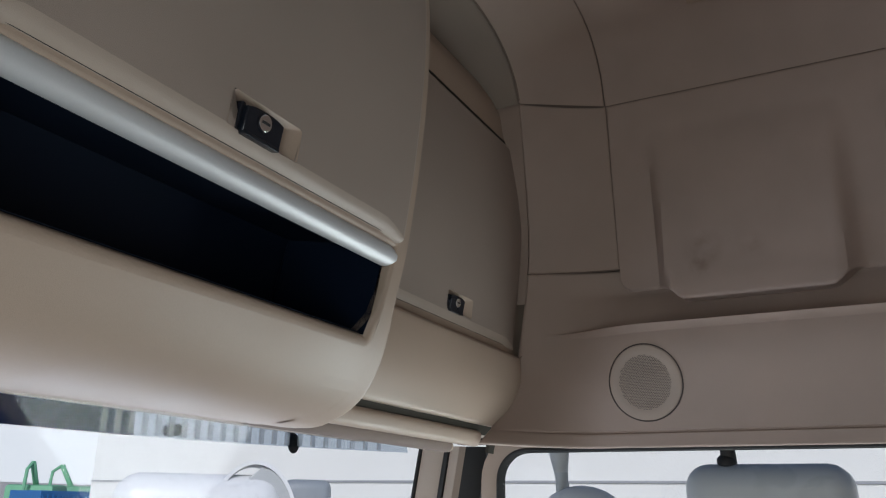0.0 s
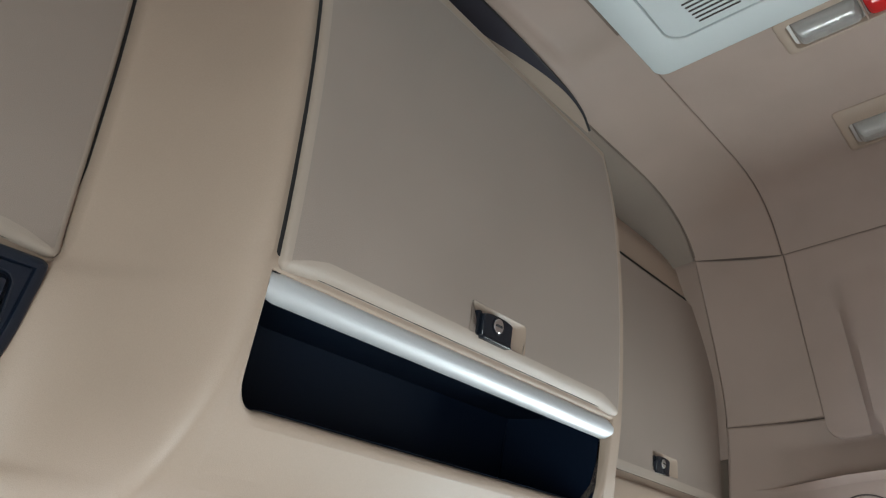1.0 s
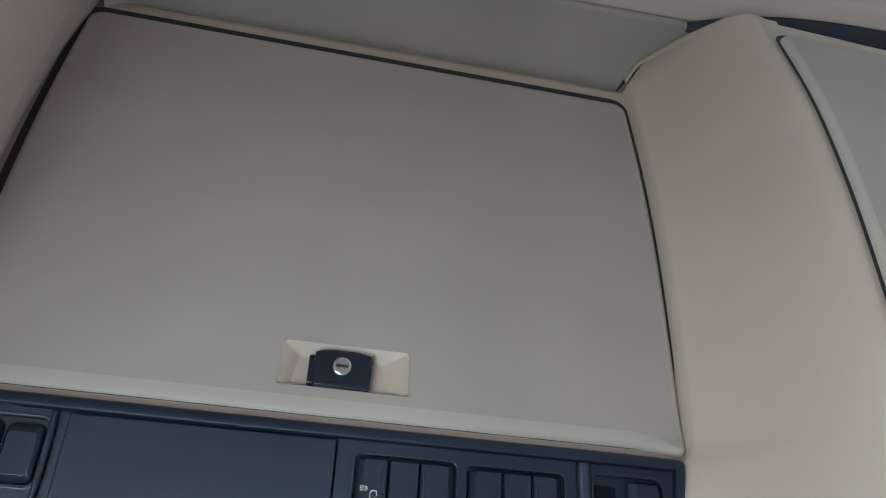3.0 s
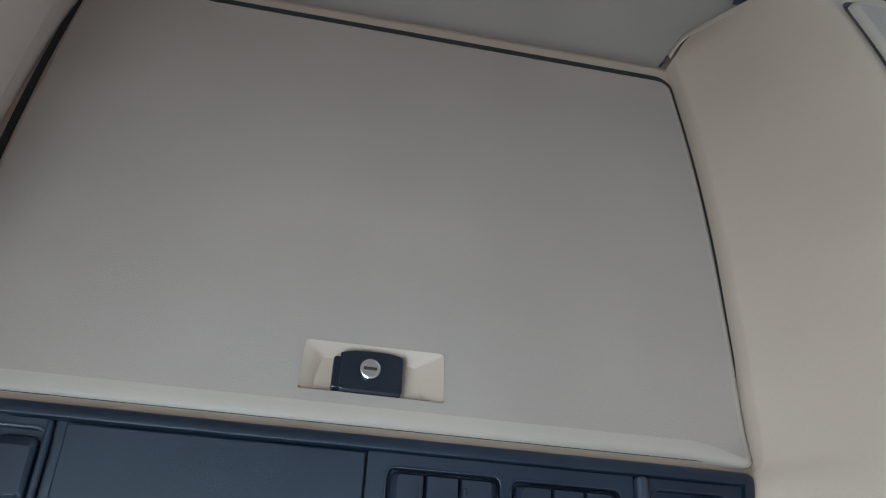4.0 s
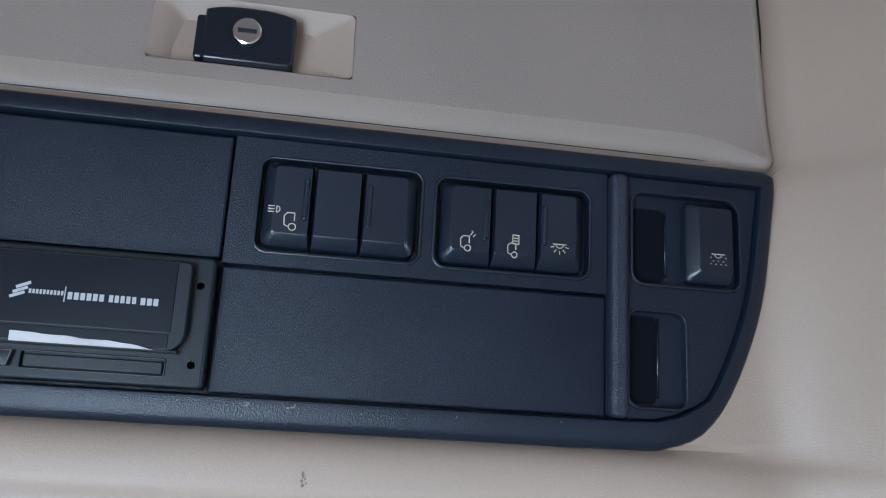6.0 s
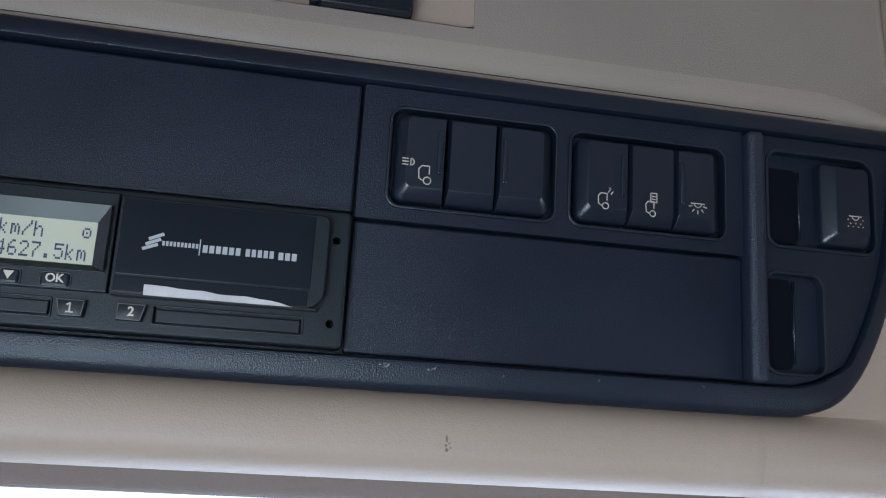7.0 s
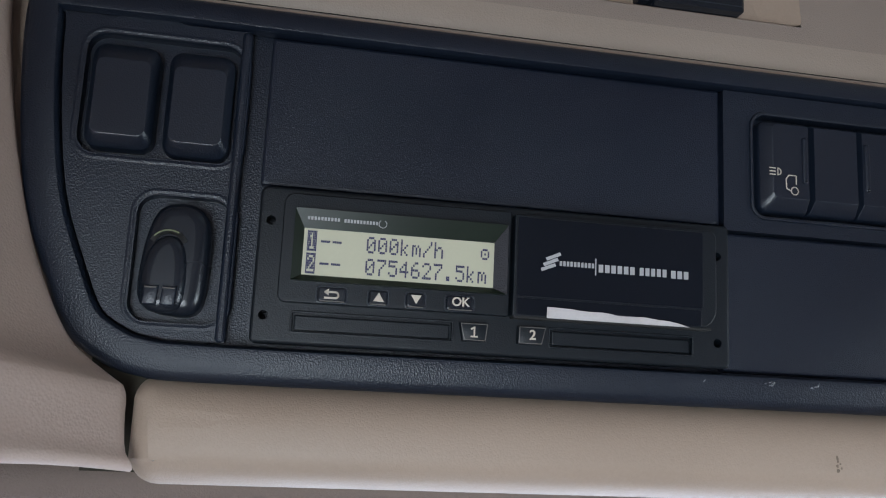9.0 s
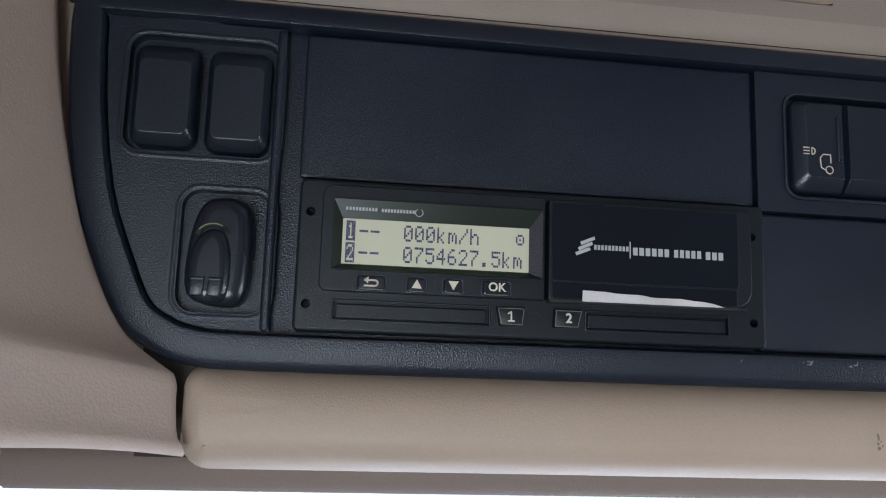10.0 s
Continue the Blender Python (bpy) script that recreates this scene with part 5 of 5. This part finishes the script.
# ---- round loudspeaker in the right and the left wall ----
GRILLE = material("beige loudspeaker grille", (0.36, 0.29, 0.24), 0.7, grain=0.2)
for s in (1, -1):
    sp = thing("loudspeaker", ROOM, "round beige loudspeaker grille in the side wall", "loudspeaker", "wall loudspeakers")
    cy, cz, r = -0.236, 0.018, 0.0658
    xs = 0.945
    circle = [(cy + r * math.cos(k * math.tau / 64), cz + r * math.sin(k * math.tau / 64)) for k in range(64)]

    def turned(bm, s=s):
        for v in bm.verts:
            x = v.co.y - xs + wall_x(v.co.x, v.co.z) + 0.006
            v.co = Vector((x if s > 0 else -0.012 - x, v.co.x, v.co.z))
        bmesh.ops.recalc_face_normals(bm, faces=bm.faces[:])
        return bm
    EDGE = EDGES[s]
    part("rim", turned(ring(circle, inset(circle, 0.0022), xs - 0.0075, xs + 0.01, 0.0004)), material("dark brown rim", (0.05, 0.036, 0.03), 0.7) if s > 0 else bpy.data.materials["dark brown rim"], sp, "thin dark rim")
    dish = bmesh.new()
    rows = []
    for q, d in ((0.0636, 0.006), (0.0632, 0.0014), (0.0622, 0.0006), (0.06, 0.0003), (0.05, 0.0), (0.0475, 0.001), (0.02, 0.0002), (0.001, 0.0)):
        rows.append([dish.verts.new((cy + q * math.cos(k * math.tau / 48), xs - 0.008 + d, cz + q * math.sin(k * math.tau / 48))) for k in range(48)])
    for a, b in zip(rows, rows[1:]):
        for k in range(48):
            dish.faces.new((a[k], a[(k + 1) % 48], b[(k + 1) % 48], b[k]))
    dish.faces.new(rows[-1])
    part("grille", turned(dish), GRILLE, sp)
    holes_bm = bmesh.new()
    for i in range(-16, 17):
        for j in range(-18, 19):
            y, z = (i + 0.5 * (j % 2)) * 0.0029, j * 0.0025
            if y * y + z * z < 0.0455 ** 2:
                q = math.hypot(y, z)
                d = polyline([(0.001, 0.0), (0.02, 0.0002), (0.0475, 0.001)], q)
                holes_bm.faces.new([holes_bm.verts.new((cy + y + 0.00105 * math.cos(k * math.tau / 6), xs - 0.0084 + d, cz + z + 0.00105 * math.sin(k * math.tau / 6))) for k in range(6)])
    tagged(part("perforation", turned(holes_bm), material("grille holes", (0.12, 0.095, 0.08), 0.9), sp), kind="stuff")

# ---- roof hatch and roof lamps ----
hatch = thing("roof_hatch", ROOM, "pale grey roof hatch with vent slots", "roof hatch")


def flat_ring(outer, inner, z0, z1, bevel=0.0):
    bm = ring(outer, inner, z0, z1, bevel)
    for v in bm.verts:
        v.co = Vector((v.co.x, v.co.z, v.co.y))
    bmesh.ops.recalc_face_normals(bm, faces=bm.faces[:])
    return bm


def flat_slab(outline, z0, z1, bevel=0.0, seg=2):
    bm = slab(outline, z0, z1, bevel, seg)
    for v in bm.verts:
        v.co = Vector((v.co.x, v.co.z, v.co.y))
    bmesh.ops.recalc_face_normals(bm, faces=bm.faces[:])
    return bm


ho = rounded(-0.428, 0.428, -1.05, -0.192, 0.022, 8)
hi_ = rounded(-0.365, 0.365, -0.99, -0.245, 0.03, 8)
part("frame", flat_ring(ho, hi_, 0.678, 0.70, 0.005), PALE, hatch)
part("lid", flat_slab(inset(hi_, 0.0012), 0.6795, 0.70, 0.003), PALE, hatch)
for s in (1, -1):
    for k in range(6):
        x = s * (0.297 + k * 0.0093)
        part("vent_slot", flat_slab(rounded(min(x, x + s * 0.0035), max(x, x + s * 0.0035), -0.364 - 0.0 * k, -0.293 - 0.0012 * k, 0.0015), 0.679, 0.681), material("vent shadow", (0.05, 0.04, 0.035), 0.9) if not (k or s < 0) else bpy.data.materials["vent shadow"], hatch)
part("knob", flat_slab([(0.25 + 0.026 * math.cos(k * math.tau / 28), -0.325 + 0.026 * math.sin(k * math.tau / 28)) for k in range(28)], 0.671, 0.681, 0.004, 3), PALE, hatch)

LENS = material("clear ribbed lamp lens", (0.75, 0.73, 0.7), 0.12, vary=0.05)
LENS.node_tree.nodes["Principled BSDF"].inputs["Transmission Weight"].default_value = 0.7
RED = material("red lamp lens", (0.5, 0.012, 0.012), 0.15)


def bulge(y0, y1, half, drop):
    """A lens like half a barrel, rounded at its ends, hanging below its base."""
    def fn(u, v):
        a = math.pi * u
        y = y0 + (y1 - y0) * v
        e = min(v, 1 - v) * abs(y1 - y0)
        k = math.sqrt(max(0.0, 1 - (1 - min(e / 0.014, 1)) ** 2))
        return (-half * math.cos(a) * (0.8 + 0.2 * k), y, -drop * k * math.sin(a) ** 0.7)
    return grid(fn, 20, 30, 0.002)


def roof_lamp(x, y, z, turn, red, inner, label):
    """A long ceiling lamp: a raised base with a ramp on one side, a bulging clear lens, a second lens and a small switch."""
    ob = thing("roof_lamp", ROOM @ Matrix.Translation((x, y, z)) @ pose(0, 0, 0, 0, turn, 0), label, "lamp", "roof lamps")
    base = rounded(-inner, 0.04, -0.3, 0.0, 0.009)
    nest = rounded(-0.031, 0.031, -0.286, -0.016, 0.009)
    part("base", flat_ring(base, nest, -0.012, 0.012, 0.005), BEIGE, ob)
    part("nest", flat_slab(nest, -0.003, 0.006), REFLECT, ob, "grey reflector")
    part("lens", bulge(-0.02, -0.118, 0.029, 0.021), LENS, ob, "clear bulging lens")
    for k in range(3):
        part("reflector_rib", box(-0.02 + k * 0.014, -0.017 + k * 0.014, -0.108, -0.03, -0.008, -0.002, 0.001, 1), CHROME, ob)
    part("divider", box(-0.03, 0.03, -0.1215, -0.1185, -0.014, 0.0, 0.001, 1), BEIGE, ob)
    part("lens", bulge(-0.1215, -0.2, 0.029, 0.019), RED if red else LENS, ob, "red lens" if red else "clear lens")
    part("bulb", tube([(0, -0.04, -0.009), (0, -0.052, -0.009), (0, -0.085, -0.009), (0, -0.095, -0.009)], [0.001, 0.004, 0.004, 0.001], 10), CHROME, ob)
    part("switch", flat_slab([(0.006 * math.cos(k * math.tau / 16), -0.16 + 0.006 * math.sin(k * math.tau / 16)) for k in range(16)], -0.024, -0.016, 0.002), CHROME, ob)
    return ob


REFLECT = material("satin reflector", (0.55, 0.54, 0.52), 0.35, metal=0.7)
roof_lamp(0.474, -0.376, 0.692, 0, True, 0.048, "roof lamp with clear and red lens in beige base")
roof_lamp(0.797, -0.374, 0.688, 10, False, 0.074, "roof lamp with clear lens in beige base")

# ---- outside ----
GROUND = material("grey concrete yard", (0.3, 0.3, 0.29), 0.85, vary=0.15, blotch=0.4, scale=30)
solo("ground", box(-400, 400, -400, 400, -0.2, 0), GROUND, Matrix(), "grey concrete yard reaching the horizon", "ground", "structure", smooth=False)
CLAD = material("light grey cladding", (0.87, 0.87, 0.84), 0.5, vary=0.08, blotch=0.3, scale=20)
hall = thing("industrial_hall", Matrix(), "light grey hall with ribbed metal cladding", "hall")
part("wall", box(19, 44, -60, 22.9, 0, 12), CLAD, hall, "", False)
for k in range(3):
    part("cladding_joint", box(18.96, 19.02, -60, 22.9, 3.4 + k * 3, 3.46 + k * 3), material("joint", (0.35, 0.36, 0.38), 0.6) if not k else bpy.data.materials["joint"], hall)
ribs = bmesh.new()
for k in range(270):
    join(ribs, box(18.93, 19.0, -60 + k * 0.3, -59.88 + k * 0.3, 6.5, 11.8))
tagged(part("rib", ribs, CLAD, hall, "", False), kind="stuff")

# bright hazy sky low over the yard, far ahead
HAZE = bpy.data.materials.new("bright hazy sky")
HAZE.use_nodes = True
b = HAZE.node_tree.nodes["Principled BSDF"]
b.inputs["Base Color"].default_value = (0, 0, 0, 1)
b.inputs["Roughness"].default_value = 1
b.inputs["Emission Color"].default_value = (0.97, 1.0, 1.0, 1)
b.inputs["Emission Strength"].default_value = 1.8
solo("backdrop", grid(lambda u, v: (330 * math.sin(radians(-70 + 140 * u)), 330 * math.cos(radians(-70 + 140 * u)), 110 * v), 40, 2), HAZE, Matrix(), "bright hazy sky far beyond the yard", "sky", "structure")

# smoked sun visor hung outside over the windscreen; its pale stripes paint a reflection
visor = thing("sun_visor", ROOM, "smoked sun visor outside the windscreen with a painted striped reflection", "sun visor")
CLEAR = glass("pale visor", (0.72, 0.76, 0.8))


def visor_piece(a, b):
    def fn(u, v):
        x = a + (b - a) * u
        return (x, 0.66 - 0.3 * abs(x / 1.15) ** 3 + 0.03 * v, -0.078 + 0.13 * v)
    return grid(fn, 24, 6, 0.004)


part("shade", visor_piece(-0.12, 0.6), SMOKE, visor, "dark smoked middle")
part("end_piece", visor_piece(0.602, 1.15), CLEAR, visor, "pale translucent end")
part("marker_lamp", tube([(0.69, 0.6, -0.062), (0.69, 0.63, -0.062)], 0.011, 12), SEAL, visor)
# pale stripes that paint the reflection seen across the visor
VEIL = glass("pale reflection stripe", (0.9, 0.92, 0.94))
VEIL.node_tree.nodes["Mix Shader"].inputs[0].default_value = 0.3
VEIL.node_tree.nodes["Glossy BSDF"].inputs["Roughness"].default_value = 0.6
ribs = bmesh.new()
for k in range(22):
    x = 0.53 + k * 0.0265
    y = 0.655 - 0.3 * abs(x / 1.15) ** 3
    join(ribs, box(x, x + 0.012, y - 0.003, y + 0.001, -0.077, 0.05))
tagged(part("stripe", ribs, VEIL, visor, "", False), kind="stuff")

# mirrors
MIRROR = material("mirror glass", (0.8, 0.82, 0.84), 0.03, metal=1.0)
HOUSING = material("pale mirror housing", (0.5, 0.52, 0.53), 0.3)


def blob(c, r, n=3):
    bm = bmesh.new()
    bmesh.ops.create_icosphere(bm, subdivisions=n, radius=1)
    for v in bm.verts:
        v.co = Vector((c[0] + v.co.x * r[0], c[1] + v.co.y * r[1], c[2] + v.co.z * r[2]))
    return bm


front_mirror = thing("kerb_mirror", ROOM, "small round black kerb mirror outside the windscreen", "mirror")
part("head", blob((0.975, 0.545, -0.068), (0.014, 0.012, 0.021)), SEAL, front_mirror)
part("arm", tube([(0.975, 0.552, -0.05), (0.98, 0.56, -0.03)], 0.008, 10), SEAL, front_mirror)
side_mirror = thing("side_mirror", ROOM, "large pale side mirror outside the door window", "mirror")
part("housing", box(1.36, 1.5, -0.53, -0.195, -0.62, -0.095, 0.05, 5), HOUSING, side_mirror)
part("glass", box(1.352, 1.36, -0.5, -0.225, -0.58, -0.2, 0.003, 1), MIRROR, side_mirror)
part("arm", tube([(1.42, -0.29, -0.12), (1.36, -0.29, 0.0), (1.02, -0.29, 0.05)], 0.016, 12), SEAL, side_mirror)
part("knuckle", blob((1.4, -0.285, -0.09), (0.02, 0.02, 0.016)), SEAL, side_mirror)
near_mirror = thing("wide_angle_mirror", ROOM, "white wide-angle mirror on a stalk outside the door", "mirror")
part("housing", blob((1.43, 0.05, -0.215), (0.06, 0.105, 0.075)), material("white mirror shell", (0.8, 0.8, 0.8), 0.3), near_mirror)
part("stalk", tube([(1.43, 0.095, -0.16), (1.43, 0.1, -0.11), (1.42, 0.1, -0.05), (1.3, 0.1, 0.03), (1.02, 0.1, 0.05)], [0.019, 0.017, 0.028, 0.028, 0.028], 12), HOUSING, near_mirror)

# white truck parked ahead
LORRY = material("white lorry paint", (0.85, 0.86, 0.87), 0.3)
lorry = thing("lorry", Matrix.Translation((8.9, 8.1, 0)) @ pose(0, 0, 0, 0, 0, -47), "parked white lorry with a rounded roof and wind deflector", "lorry")
part("cab", box(-1.36, 0.95, -0.6, 1.9, 0.6, 3.2, 0.36, 8), LORRY, lorry)
part("windscreen", box(-1.375, -1.35, -0.2, 1.5, 1.5, 2.4, 0.008, 1), material("dark lorry glass", (0.03, 0.035, 0.04), 0.1), lorry)
part("deflector", grid(lambda u, v: (0.1 + 1.05 * u, -0.5 + 1.2 * v, 2.75 + 0.64 * math.sin(min(u * 0.9 + 0.12, 1) * math.pi) ** 0.55), 24, 6, 0.05), LORRY, lorry, "white arched wind deflector")
part("deflector_side", slab([(0.2, 2.5), (1.1, 2.5), (1.05, 3.0), (0.8, 3.26), (0.62, 3.3), (0.4, 3.1)], -0.45, -0.4, 0.01), HOUSING, lorry, "grey inner side")
part("side_fairing", box(1.0, 1.72, 0.1, 0.9, 1.0, 3.17, 0.14, 5), material("grey fairing paint", (0.3, 0.33, 0.36), 0.4), lorry, "grey side fairing")
for x in (-0.7, 2.8, 4.1):
    for y in (-0.45, 1.75):
        part("wheel", tube([(x, y - 0.15, 0.5), (x, y + 0.15, 0.5)], 0.5, 24), SEAL, lorry)
part("chassis", box(0.9, 5.0, 0.2, 1.1, 0.5, 0.95, 0.02, 1), SEAL, lorry)

# far loaders and a container at the yard's edge
GREEN = material("green crane paint", (0.2, 0.5, 0.3), 0.6)
for x, y, t in ((31.2, 42, 25), (34.4, 43, -20)):
    crane = thing("material_loader", Matrix.Translation((x, y, 0)) @ pose(0, 0, 0, 0, 0, t), "green material loader with a raised jointed boom", "loader", "yard loaders")
    part("undercarriage", box(-2, 2, -1.6, 1.6, 0, 1.4, 0.1, 2), SEAL, crane)
    part("house", box(-0.9, 0.9, -1.4, 1.4, 1.4, 3.6, 0.2, 2), GREEN, crane)
    part("boom", tube([(0.2, 0, 3), (-0.8, 0, 4.8)], 0.16, 8), GREEN, crane)
    part("stick", tube([(-0.8, 0, 4.8), (-1.3, 0, 4.4), (-1.4, 0, 3.0)], 0.1, 8), GREEN, crane)
container = thing("container", Matrix.Translation((30.6, 38, 0.35)), "blue steel shipping container", "container")
part("skid", box(-2.8, 2.8, -1.0, 1.0, -0.35, 0.12), SEAL, container)
part("box", box(-3, 3, -1.2, 1.2, 0.1, 2.9, 0.03, 1), material("blue container paint", (0.03, 0.16, 0.42), 0.5), container)
for k in range(20):
    part("corrugation", box(-2.9 + k * 0.3, -2.78 + k * 0.3, -1.26, -1.19, 0.3, 2.7), bpy.data.materials["blue container paint"], container)
fence = thing("yard_wall", Matrix(), "long low pale yard wall far away", "wall", "", "structure")
part("wall", box(-80, 80, 70, 70.4, 0, 4.3), material("pale brown yard wall", (0.74, 0.72, 0.7), 0.8, vary=0.1, blotch=0.5, scale=10), fence)

# ---- wear: small chips, stains, scratches ----
CHIP = material("grey scuff", (0.3, 0.3, 0.31), 0.7)
rng = random.Random(11)
for cx, cz, n in ((0.2045, -0.0505, 6), (0.2245, -0.0507, 5), (0.176, -0.0512, 1), (0.255, -0.051, 1), (0.300, -0.0515, 1), (0.349, -0.0505, 1)):
    segs = []
    for k in range(n):
        a, x, z = rng.uniform(-0.5, 1.2), cx + rng.uniform(-0.002, 0.002), cz + rng.uniform(-0.0008, 0.0008)
        d = rng.uniform(0.0003, 0.0011)
        segs.append((x - d * math.cos(a), z - d * math.sin(a), x + d * math.cos(a), z + d * math.sin(a)))
    part("chip", strokes(segs, 0.0027, 0.00025), CHIP, panel, "pale chipped spot")
DIRT = material("brown smudge", (0.19, 0.145, 0.11), 0.85, vary=0.3, blotch=300)
blot = bmesh.new()
for k in range(7):
    x, z, r = 0.2335 + rng.uniform(-0.0012, 0.0012), -0.0785 - k * 0.0009, rng.uniform(0.0004, 0.0009)
    y = 0.001 + 14 * (z + 0.082) ** 2 - 0.0004
    blot.faces.new([blot.verts.new((x + r * math.cos(-q) * rng.uniform(0.7, 1.2), y, z + r * math.sin(-q))) for q in (j * math.tau / 7 for j in range(7))])
part("smudge", blot, DIRT, left_locker, "small brown smudge")
mark = bmesh.new()
for dz, dy, w in ((0.004, 0.0012, 0.0006), (0.0, 0.0002, 0.0009), (-0.0035, -0.0006, 0.0005)):
    y, z = -0.0353 + dy, 0.378 + dz
    mark.faces.new([mark.verts.new((-0.9595, y + a, z + b)) for a, b in ((-w, -0.0022), (w, -0.0018), (w * 0.8, 0.0022), (-w * 0.7, 0.0019))])
part("scratch", mark, CHIP, bpy.data.objects["wall_corner_left"], "small pale scratch")
